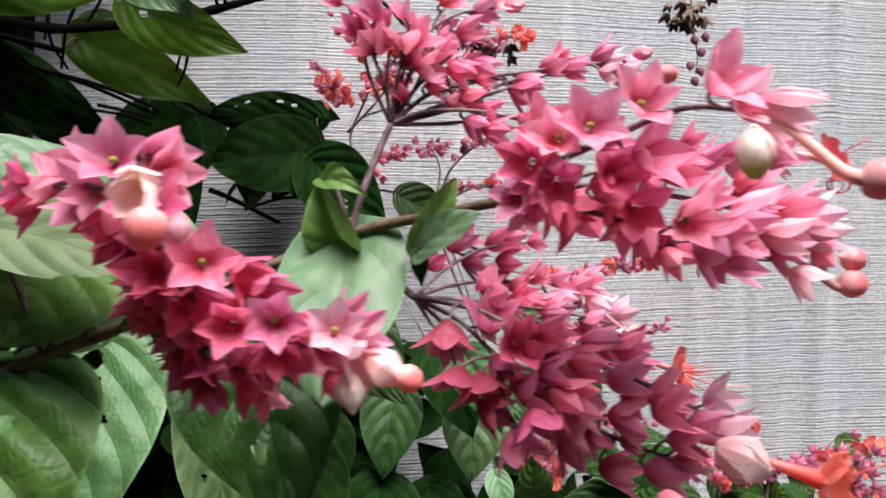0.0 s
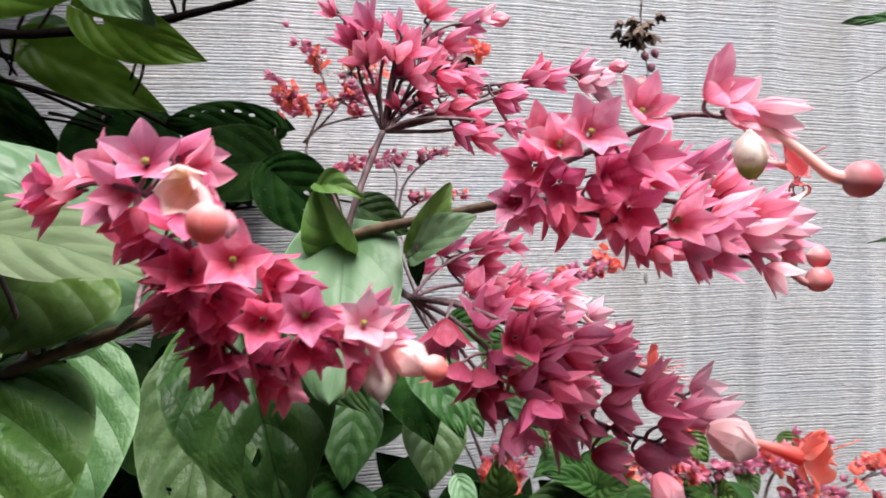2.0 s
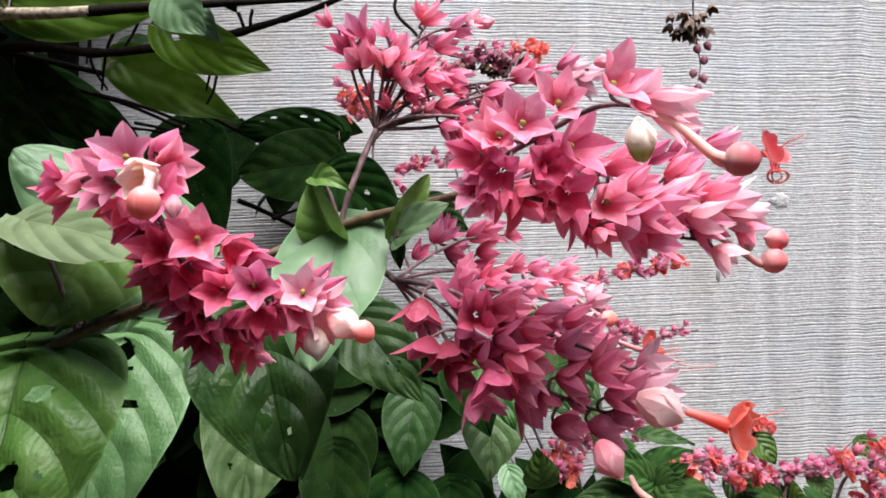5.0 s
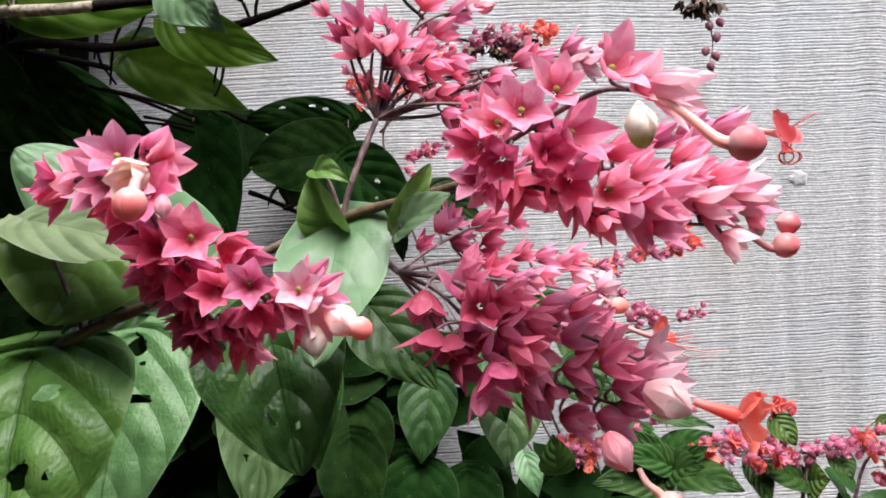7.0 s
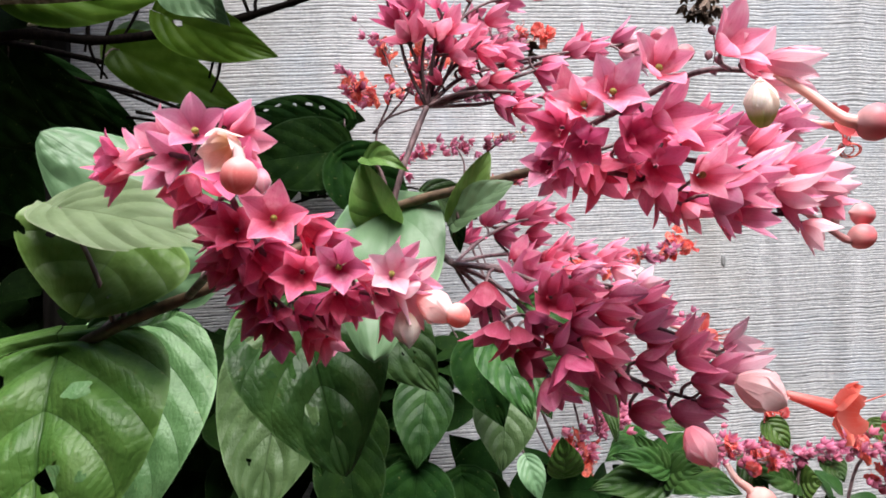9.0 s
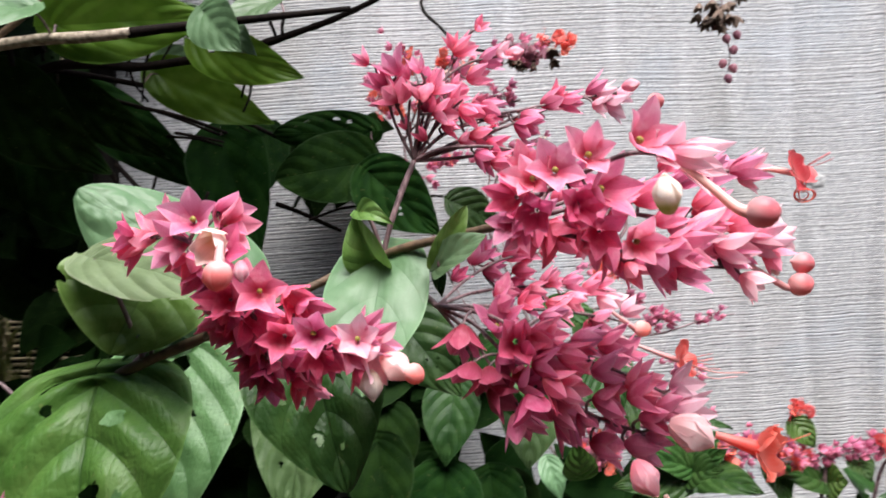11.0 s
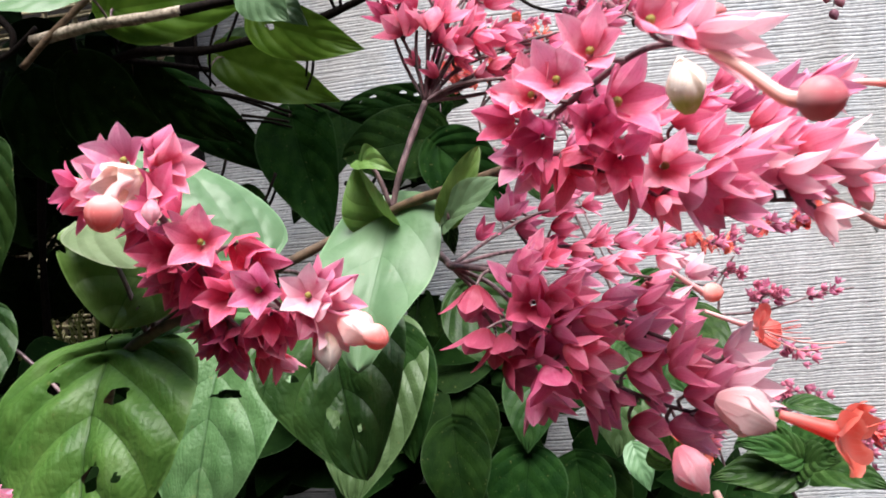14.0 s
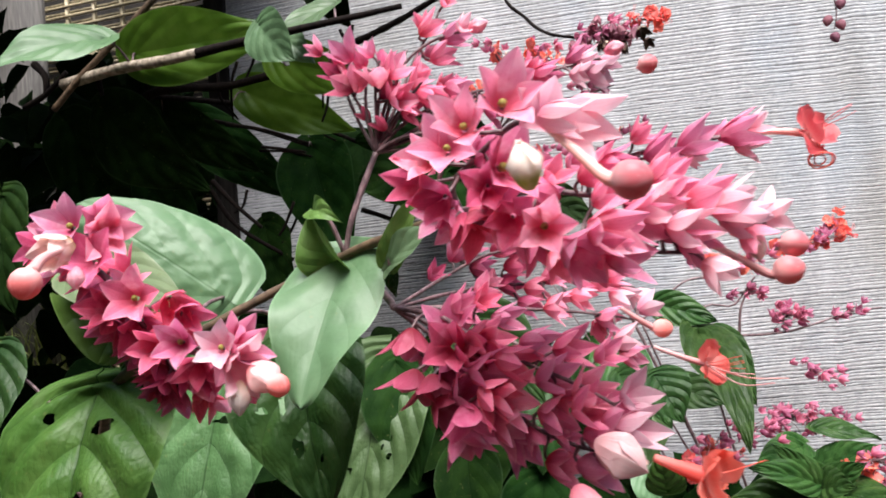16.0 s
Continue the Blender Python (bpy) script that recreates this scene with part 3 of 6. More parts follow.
wall = tagged(new("wall_north", me), "weathered grey screen of thin horizontal reeds", "wall", kind="structure")
ORIGIN[wall] = Vector()
bm = bmesh.new()
bmesh.ops.create_cube(bm, size=1, matrix=Matrix.Translation(((WALL_LEFT + WALL_RIGHT) / 2, WALL_Y + 0.36, WALL_TOP / 2)) @ Matrix.Diagonal((WALL_RIGHT - WALL_LEFT, 0.03, WALL_TOP, 1)))
part("backing_board", bm, WOOD, wall)



def wall_mark(name, x, z, wide, tall, mat, seed, label):
    """A torn or stained spot that stands a little proud of the reeds, with a ragged edge."""
    r, bm = random.Random(seed), bmesh.new()
    uv = bm.loops.layers.uv.verify()
    edges = [r.uniform(0.7, 1.15) for _ in range(14)]
    rows = []
    for share, lift in ((1.0, 0.0), (0.8, 0.0015), (0.45, 0.0025), (0.02, 0.002)):
        ring = []
        for k in range(14):
            turn = 2 * math.pi * k / 14
            side_x, pz = x + share * edges[k] * wide * math.cos(turn), z + share * edges[k] * tall * math.sin(turn)
            ring.append(bm.verts.new((side_x, wall_y(side_x, pz) - 0.001 - lift - r.uniform(0, 0.0008), pz)))
        rows.append(ring + ring[:1])
    grid_faces(bm, rows, uv, lambda b: b / 14, lambda a: a / 3)
    part(name, bm, mat, wall, label)


wall_mark("torn_patch", 0.801, 1.461, 0.028, 0.020, WEATHERED, 3, "pale frayed knot in the screen")
wall_mark("stain", 0.641, 1.272, 0.007, 0.022, STAINED, 4, "dark smudge on the screen")
wall_mark("stain", 0.701, 1.493, 0.004, 0.006, STAINED, 6, "dark smudge on the screen")

# ---- the flowering vine in front ----
NODE = (-0.050, 0.416, 1.314)
vine = thing("flowering_vine", (-0.42, 0.62, 0.0), "climbing bleeding-heart vine with crimson-pink flower clusters and large green leaves", "vine")
bm = bmesh.new()
tube(bm, [(-0.42, 0.62, 0.0), (-0.46, 0.60, 0.5), (-0.42, 0.54, 1.0), (-0.318, 0.480, 1.170), (-0.278, 0.450, 1.219), (-0.222, 0.412, 1.243), (-0.171, 0.398, 1.262), (-0.109, 0.407, 1.289), NODE, (-0.002, 0.395, 1.324), (0.043, 0.368, 1.332)], 0.0047, 0.0026, 9, 8, 0.25)
part("stem", bm, BARK, vine, "woody brown main stem", at=(-0.42, 0.62, 0.0))
bm = bmesh.new()
tube(bm, [NODE, (-0.044, 0.416, 1.335), (-0.036, 0.422, 1.359), (-0.028, 0.427, 1.379)], 0.0021, 0.0019, 8, 7, 0.2)
part("flower_stalk", bm, STEM, vine)
bm = bmesh.new()
tube(bm, [NODE, (-0.039, 0.422, 1.300), (-0.019, 0.409, 1.284), (-0.012, 0.399, 1.279)], 0.0026, 0.0022, 8, 7, 0.2)
part("flower_stalk", bm, STEM, vine)
bm = bmesh.new()
tube(bm, [(-0.171, 0.398, 1.262), (-0.141, 0.355, 1.278), (-0.111, 0.297, 1.287), (-0.097, 0.272, 1.295)], 0.0028, 0.0020, 8, 7, 0.2)
part("flower_stalk", bm, STEM, vine)


def cluster_of(label):
    """The stalks of a cluster are filled in while its branches are made, then linked by done()."""
    ob = new("inflorescence", bpy.data.meshes.new("inflorescence"))
    under(ob, vine)
    ob.matrix_basis = Matrix.Translation(ORIGIN[vine])
    ORIGIN[ob] = ORIGIN[vine].copy()
    tagged(ob, label)
    return ob, bmesh.new()


def done(cluster, bm):
    bm.to_mesh(cluster.data)
    bm.free()
    cluster.data.transform(Matrix.Translation(-ORIGIN[cluster]))
    cluster.data.materials.append(STEM)
    cluster.data.polygons.foreach_set("use_smooth", [True] * len(cluster.data.polygons))


# nearest cluster: a drooping spike from the upper star to the white buds
near, bm = cluster_of("drooping cluster of crimson-pink star-shaped calyces with cream buds")
spray(near, bm, [(-0.097, 0.272, 1.295), (-0.101, 0.266, 1.309), (-0.109, 0.257, 1.321), (-0.135, 0.273, 1.328), (-0.155, 0.290, 1.325)], 4, 0.0172, 0.9, (0.3, 0.75), 1.1, 0.0018, (-0.05, -0.5, 0.1), blush=0.22)
spray(near, bm, [(-0.097, 0.272, 1.295), (-0.086, 0.279, 1.280), (-0.065, 0.277, 1.272), (-0.047, 0.275, 1.268), (-0.038, 0.276, 1.267)], 8, 0.0172, 0.95, (0.3, 0.8), 1.1, 0.0018, (0.1, -0.45, -0.15), 0.0, blush=0.22)
spray(near, bm, [(-0.099, 0.282, 1.293), (-0.097, 0.292, 1.274), (-0.083, 0.290, 1.260), (-0.065, 0.291, 1.253)], 8, 0.0172, 1.0, (0.2, 0.7), 1.1, 0.0015, (0.1, -0.35, -0.35), 0.0, blush=0.22)
spray(near, bm, [(-0.104, 0.287, 1.295), (-0.116, 0.295, 1.306), (-0.125, 0.294, 1.314)], 3, 0.0172, 0.9, (0.2, 0.6), 1.1, 0.0015, (-0.1, -0.3, -0.2), 0.0, blush=0.22)
bloom(near, bm, (
    ((-0.112, 0.258, 1.334), (0.11, -0.92, 0.38), 0.0176, PINK, 4),
    ((-0.132, 0.274, 1.333), (-0.77, -0.31, 0.56), 0.0185, PINK, 4),
    ((-0.146, 0.286, 1.328), (-0.90, -0.38, 0.20), 0.0185, PINK, 4),
    ((-0.158, 0.294, 1.323), (-0.79, -0.41, -0.46), 0.0185, DEEP, 2),
    ((-0.152, 0.290, 1.326), (-0.81, -0.58, -0.10), 0.0185, PINK, 2),
    ((-0.121, 0.266, 1.325), (-0.24, -0.96, -0.14), 0.0167, PINK, 3),
    ((-0.099, 0.264, 1.330), (0.84, -0.53, -0.12), 0.0185, PINK, 3),
    ((-0.103, 0.267, 1.337), (0.76, -0.65, -0.03), 0.0185, PINK, 2),
    ((-0.082, 0.262, 1.299), (0.24, -0.96, 0.12), 0.0163, ROSE, 4),
))
bloom(near, bm, (
    ((-0.099, 0.266, 1.295), (-0.05, -0.99, 0.10), 0.0167, DEEP, 3),
    ((-0.103, 0.277, 1.293), (-0.66, -0.50, -0.56), 0.0185, DEEP, 2),
    ((-0.111, 0.287, 1.287), (-0.13, -0.56, -0.82), 0.0185, DEEP, 2),
    ((-0.119, 0.274, 1.318), (-0.29, -0.49, -0.82), 0.0170, DEEP, 2),
    ((-0.115, 0.277, 1.309), (-0.13, -0.61, -0.78), 0.0178, DEEP, 2),
    ((-0.071, 0.262, 1.277), (0.05, -0.99, -0.10), 0.0159, DEEP, 3),
    ((-0.055, 0.257, 1.279), (0.15, -0.99, 0.05), 0.0150, ROSE, 4),
    ((-0.034, 0.256, 1.276), (0.15, -0.94, 0.32), 0.0144, PALE, 4),
    ((-0.032, 0.264, 1.273), (0.89, -0.41, 0.22), 0.0185, PINK, 1),
))
bloom(near, bm, (
    ((-0.036, 0.268, 1.276), (0.76, -0.46, 0.45), 0.0185, PINK, 1),
    ((-0.096, 0.287, 1.274), (-0.32, -0.51, -0.80), 0.0185, DEEP, 2),
    ((-0.097, 0.294, 1.263), (0.16, -0.47, -0.87), 0.0185, DEEP, 2),
    ((-0.090, 0.294, 1.259), (0.55, -0.32, -0.77), 0.0185, DEEP, 3),
    ((-0.078, 0.290, 1.263), (0.76, -0.43, -0.49), 0.0185, DEEP, 3),
    ((-0.067, 0.287, 1.264), (0.82, -0.44, -0.37), 0.0185, DEEP, 2),
    ((-0.057, 0.282, 1.267), (0.84, -0.47, -0.26), 0.0185, DEEP, 2),
    ((-0.102, 0.286, 1.284), (-0.43, -0.41, -0.80), 0.0185, DEEP, 2),
    ((-0.104, 0.288, 1.279), (-0.83, -0.53, -0.18), 0.0163, DEEP, 1),
))
bloom(near, bm, (
    ((-0.073, 0.274, 1.298), (0.73, -0.44, -0.52), 0.0185, DEEP, 2),
    ((-0.067, 0.274, 1.291), (0.84, -0.44, -0.30), 0.0185, ROSE, 1),
    ((-0.094, 0.294, 1.263), (-0.64, -0.31, -0.70), 0.0185, DEEP, 2),
    ((-0.090, 0.274, 1.287), (0.59, -0.67, -0.44), 0.0185, DEEP, 3),
    ((-0.049, 0.268, 1.279), (0.77, -0.43, -0.47), 0.0185, ROSE, 1),
    ((-0.090, 0.297, 1.251), (0.17, -0.35, -0.92), 0.0166, DEEP, 2),
    ((-0.076, 0.296, 1.251), (0.54, -0.41, -0.74), 0.0162, DEEP, 2),
    ((-0.109, 0.274, 1.305), (0.36, -0.48, -0.80), 0.0185, DEEP, 3),
))
placed("calyx", BELL_CALYX, aim((-0.090, 0.236, 1.325), (0.02, -0.93, -0.36), 0.3, 0.0200), near, "wide open blush-white calyx")
long_tube(near, [(-0.086, 0.228, 1.322), (-0.080, 0.212, 1.318), (-0.077, 0.204, 1.313)])
placed("corolla_bulb", BULB, aim((-0.076, 0.202, 1.314), (-0.02, -0.35, -0.92), 0, 0.0118), near, "round coral-red unopened corolla")
placed("bud", PINKBUD, aim((-0.076, 0.224, 1.314), (0.10, -0.25, -0.95), 0, 0.0118), near)
placed("bud", BUD, aim((-0.030, 0.261, 1.261), (0.15, -0.35, -0.9), 0, 0.0185), near, "cream white closed bud")
placed("bud", BLUSHBUD, aim((-0.024, 0.262, 1.267), (0.82, -0.25, -0.50), 0.3, 0.0215) @ Matrix.Diagonal((1.15, 1.15, 1.0, 1.0)), near, "cream and pink closed bud")
placed("corolla_bulb", BULB, aim((-0.012, 0.258, 1.262), (0.8, -0.3, -0.55), 0.0, 0.0098), near)
placed("calyx", CALYX[PALE, 0][3], aim((-0.033, 0.260, 1.269), (0.9, -0.3, -0.2), 0.1, 0.019), near)
done(near, bm)

# middle cluster: three long sprays that reach to the right
mid, bm = cluster_of("wide cluster of pink winged calyces with pale tips and coral bulbs")
spray(mid, bm, [(0.043, 0.368, 1.332), (0.050, 0.333, 1.342), (0.071, 0.305, 1.351), (0.094, 0.281, 1.359), (0.113, 0.268, 1.356)], 2, 0.0180, 0.58, (0.15, 0.50), 0.92, 0.0019, (0, -0.20, 0.05), 0.08, rich=ROSE)
spray(mid, bm, [(0.043, 0.368, 1.332), (0.061, 0.339, 1.330), (0.083, 0.326, 1.322), (0.111, 0.328, 1.310), (0.140, 0.335, 1.303), (0.162, 0.342, 1.301)], 5, 0.0185, 0.58, (0.02, 0.35), 0.84, 0.0018, (0, -0.15, -0.05), 0.05, rich=ROSE)
spray(mid, bm, [(0.046, 0.388, 1.333), (0.082, 0.371, 1.339), (0.117, 0.358, 1.332), (0.146, 0.355, 1.326), (0.176, 0.358, 1.318), (0.193, 0.364, 1.312)], 6, 0.0180, 0.50, (0.00, 0.30), 0.66, 0.0017, (0, -0.07, 0.1), 0.05, rich=ROSE)
spray(mid, bm, [(0.046, 0.398, 1.335), (0.091, 0.401, 1.350), (0.132, 0.404, 1.356), (0.168, 0.412, 1.361), (0.197, 0.419, 1.363)], 7, 0.0172, 0.47, (0.00, 0.25), 0.62, 0.0015, (0, -0.05, 0.1), 0.1, rich=ROSE)
spray(mid, bm, [(0.043, 0.358, 1.331), (0.041, 0.342, 1.343), (0.044, 0.338, 1.353), (0.050, 0.333, 1.358)], 2, 0.0189, 0.65, (0.20, 0.50), 1.1, 0.0015, (-0.1, -0.25, 0.0), 0.1, rich=ROSE)
spray(mid, bm, [(0.047, 0.338, 1.328), (0.063, 0.324, 1.323), (0.080, 0.321, 1.318), (0.099, 0.322, 1.306)], 2, 0.0185, 0.68, (0.05, 0.35), 1.1, 0.0015, (0, -0.15, -0.4), 0.0, rich=ROSE)
bloom(mid, bm, (
    ((0.095, 0.252, 1.361), (0.47, -0.79, 0.39), 0.0205, PINK, 3),
    ((0.075, 0.270, 1.358), (0.09, -0.94, 0.33), 0.0188, PINK, 3),
    ((0.061, 0.292, 1.354), (0.00, -0.97, 0.24), 0.0185, PINK, 4),
    ((0.050, 0.302, 1.351), (-0.34, -0.93, 0.15), 0.0184, PINK, 3),
    ((0.041, 0.314, 1.343), (-0.51, -0.86, 0.00), 0.0214, DEEP, 2),
    ((0.083, 0.299, 1.344), (0.70, -0.70, 0.10), 0.0255, ROSE, 3),
    ((0.074, 0.308, 1.337), (0.15, -0.99, 0.00), 0.0187, DEEP, 3),
    ((0.052, 0.312, 1.335), (-0.20, -0.95, -0.25), 0.0196, DEEP, 2),
    ((0.062, 0.328, 1.326), (0.44, -0.36, -0.82), 0.0255, DEEP, 3),
))
bloom(mid, bm, (
    ((0.054, 0.333, 1.327), (0.33, -0.45, -0.83), 0.0193, DEEP, 2),
    ((0.044, 0.328, 1.336), (-0.74, -0.52, -0.42), 0.0137, ROSE, 2),
    ((0.084, 0.308, 1.323), (0.05, -0.98, -0.20), 0.0177, DEEP, 3),
    ((0.084, 0.325, 1.318), (-0.36, -0.43, -0.83), 0.0166, ROSE, 2),
    ((0.090, 0.325, 1.316), (0.54, -0.32, -0.78), 0.0225, ROSE, 2),
    ((0.100, 0.295, 1.317), (0.20, -0.98, 0.00), 0.0190, PINK, 3),
    ((0.103, 0.321, 1.311), (0.59, -0.43, -0.69), 0.0168, DEEP, 2),
    ((0.109, 0.303, 1.308), (0.73, -0.52, -0.45), 0.0255, PINK, 3),
    ((0.118, 0.308, 1.315), (0.80, -0.58, -0.16), 0.0246, PINK, 2),
))
bloom(mid, bm, (
    ((0.118, 0.333, 1.327), (0.84, -0.40, 0.36), 0.0206, PINK, 1),
    ((0.130, 0.328, 1.319), (0.89, -0.41, -0.21), 0.0229, PINK, 2),
    ((0.135, 0.333, 1.323), (0.96, -0.27, 0.02), 0.0255, PALE, 1),
    ((0.142, 0.348, 1.336), (0.88, -0.30, 0.38), 0.0224, PINK, 1),
    ((0.145, 0.346, 1.330), (0.85, -0.37, 0.38), 0.0240, PINK, 1),
    ((0.159, 0.343, 1.323), (0.91, -0.32, 0.26), 0.0253, PINK, 1),
    ((0.169, 0.348, 1.320), (0.97, -0.23, 0.12), 0.0255, PALE, 1),
    ((0.173, 0.353, 1.317), (0.94, -0.11, -0.31), 0.0255, PALE, 1),
    ((0.150, 0.333, 1.313), (0.89, -0.42, -0.18), 0.0243, PALE, 1),
))
bloom(mid, bm, (
    ((0.154, 0.338, 1.309), (0.76, -0.33, -0.56), 0.0205, PINK, 1),
    ((0.114, 0.265, 1.357), (0.76, -0.51, -0.41), 0.0255, PALE, 1),
    ((0.108, 0.265, 1.358), (0.68, -0.58, -0.44), 0.0141, PINK, 1),
    ((0.159, 0.403, 1.356), (0.85, -0.27, 0.45), 0.0253, PINK, 1),
    ((0.181, 0.408, 1.361), (0.97, -0.13, 0.18), 0.0255, PINK, 1),
    ((0.141, 0.398, 1.353), (0.90, -0.15, 0.41), 0.0221, ROSE, 1),
    ((0.187, 0.413, 1.357), (0.89, -0.41, -0.21), 0.0166, PALE, 1),
    ((0.110, 0.353, 1.341), (0.92, -0.28, 0.28), 0.0243, ROSE, 1),
    ((0.101, 0.333, 1.331), (-0.88, -0.36, 0.32), 0.0201, ROSE, 2),
))
bloom(mid, bm, (
    ((0.118, 0.363, 1.349), (0.90, -0.32, -0.28), 0.0211, ROSE, 1),
    ((0.123, 0.321, 1.302), (0.92, -0.39, 0.09), 0.0238, PINK, 2),
    ((0.068, 0.313, 1.350), (0.75, -0.59, 0.30), 0.0184, ROSE, 2),
    ((0.069, 0.323, 1.334), (0.78, -0.61, -0.17), 0.0237, DEEP, 2),
    ((0.117, 0.318, 1.304), (0.56, -0.43, -0.71), 0.0168, ROSE, 2),
    ((0.096, 0.338, 1.340), (0.74, -0.48, 0.48), 0.0151, ROSE, 2),
    ((0.048, 0.338, 1.330), (-0.20, -0.36, -0.91), 0.0139, DEEP, 2),
))
placed("bud", GREENBUD, aim((0.105, 0.242, 1.328), (-0.12, -0.25, 1.0), 0.4, 0.0215), mid, "cream white closed bud with a green base")
placed("calyx", CALYX[PALE, 1][0], aim((0.109, 0.247, 1.354), (0.9, -0.35, -0.25), 0, 0.021), mid)
long_tube(mid, [(0.112, 0.247, 1.349), (0.121, 0.241, 1.340), (0.130, 0.236, 1.330), (0.135, 0.232, 1.327)], 0.0132, 0.0, (1, -0.25, 0.0), wide=0.0027)
long_tube(mid, [(0.164, 0.347, 1.306), (0.179, 0.350, 1.297), (0.191, 0.351, 1.289), (0.195, 0.351, 1.289)], 0.0135, 0.0, (1, -0.1, 0.25))
placed("corolla_bulb", BULB, aim((0.198, 0.358, 1.303), (1, -0.1, -0.2), 0, 0.012), mid)
placed("bud", BUD, aim((0.186, 0.359, 1.307), (0.2, -0.3, -0.9), 0, 0.016), mid)
long_tube(mid, [(0.194, 0.419, 1.363), (0.211, 0.420, 1.362), (0.225, 0.421, 1.359)], 0.0, 0.018, (0.7, -0.6, 0.45))
for loop_size, side in ((0.0055, 0.0), (0.0046, 0.002), (0.0036, -0.0015)):
    thread = bmesh.new()
    tube(thread, [(0.231, 0.415, 1.361)] + [(0.228 + side - loop_size * math.sin(0.55 * k), 0.418 - 0.0006 * k, 1.344 + loop_size * (1 - 0.03 * k) * math.cos(0.55 * k)) for k in range(13)], 0.0005, 0.0004, 5, 4)
    part("filament", thread, RED, mid, "thin curled red filament")
done(mid, bm)

# upper cluster on its upright stalk
top, bm = cluster_of("upright cluster of pink calyces on thin purple-brown stalks")
spray(top, bm, [(-0.028, 0.427, 1.379), (-0.031, 0.424, 1.398), (-0.039, 0.419, 1.419), (-0.049, 0.415, 1.436), (-0.052, 0.415, 1.446)], 2, 0.0150, 0.58, (0.07, 0.50), 1.1, 0.0014, (-0.15, -0.15, 0.15), 0.55, rich=ROSE)
spray(top, bm, [(-0.028, 0.427, 1.379), (-0.024, 0.422, 1.401), (-0.021, 0.417, 1.421), (-0.016, 0.415, 1.435)], 2, 0.0150, 0.65, (0.02, 0.40), 1.1, 0.0014, (0, -0.20, 0.1), 0.5, rich=ROSE)
spray(top, bm, [(-0.028, 0.427, 1.379), (-0.019, 0.431, 1.406), (-0.008, 0.433, 1.433), (0.011, 0.435, 1.447), (0.034, 0.436, 1.451)], 2, 0.0150, 0.50, (-0.03, 0.30), 0.9, 0.0014, (0, -0.10, 0.05), 0.5, rich=ROSE)
spray(top, bm, [(-0.028, 0.427, 1.379), (-0.008, 0.432, 1.397), (0.018, 0.438, 1.408), (0.048, 0.443, 1.414), (0.082, 0.448, 1.420), (0.117, 0.453, 1.425)], 6, 0.0150, 0.50, (-0.05, 0.20), 0.75, 0.0014, (0, -0.07, 0.0), 0.25, rich=ROSE)
spray(top, bm, [(-0.028, 0.427, 1.379), (-0.008, 0.424, 1.386), (0.022, 0.421, 1.386), (0.047, 0.420, 1.381), (0.058, 0.419, 1.377)], 3, 0.0150, 0.58, (-0.05, 0.20), 1.1, 0.0014, (0, -0.10, -0.3), 0.35, rich=ROSE)
spray(top, bm, [(-0.028, 0.427, 1.379), (-0.013, 0.438, 1.404), (0.006, 0.445, 1.418), (0.021, 0.446, 1.422)], 3, 0.0150, 0.65, (-0.03, 0.30), 1.1, 0.0013, (0, -0.15, 0.1), 0.5, rich=ROSE)
spray(top, bm, [(-0.028, 0.427, 1.379), (-0.017, 0.443, 1.413), (-0.006, 0.453, 1.443), (0.006, 0.459, 1.464), (0.014, 0.460, 1.479)], 3, 0.0150, 0.50, (-0.03, 0.30), 1.1, 0.0013, (0, -0.15, 0.1), 0.55, rich=ROSE)
placed("bud", PINKBUD, aim((0.038, 0.435, 1.451), (0.95, -0.2, 0.15), 0, 0.017), top)
placed("bud", PINKBUD, aim((0.120, 0.451, 1.428), (0.9, -0.3, 0.1), 0, 0.016), top)
placed("corolla_bulb", BULB, aim((0.139, 0.459, 1.417), (1, -0.1, 0.2), 0, 0.012), top)
bloom(top, bm, (
    ((-0.037, 0.415, 1.439), (-0.54, -0.12, 0.83), 0.0208, PINK, 3),
    ((-0.038, 0.418, 1.421), (-0.87, -0.17, 0.47), 0.0208, ROSE, 3),
    ((-0.036, 0.420, 1.419), (0.28, -0.24, 0.93), 0.0208, PINK, 2),
    ((-0.043, 0.420, 1.428), (-0.63, -0.15, 0.76), 0.0208, DEEP, 1),
    ((-0.020, 0.420, 1.421), (0.02, -0.27, 0.96), 0.0208, PINK, 3),
    ((-0.014, 0.425, 1.426), (0.69, -0.22, 0.69), 0.0208, PINK, 2),
    ((-0.018, 0.425, 1.434), (0.38, -0.22, 0.90), 0.0134, ROSE, 2),
    ((0.020, 0.440, 1.449), (0.98, -0.10, 0.15), 0.0208, PINK, 1),
    ((0.011, 0.440, 1.437), (0.95, -0.14, 0.27), 0.0208, PINK, 1),
))
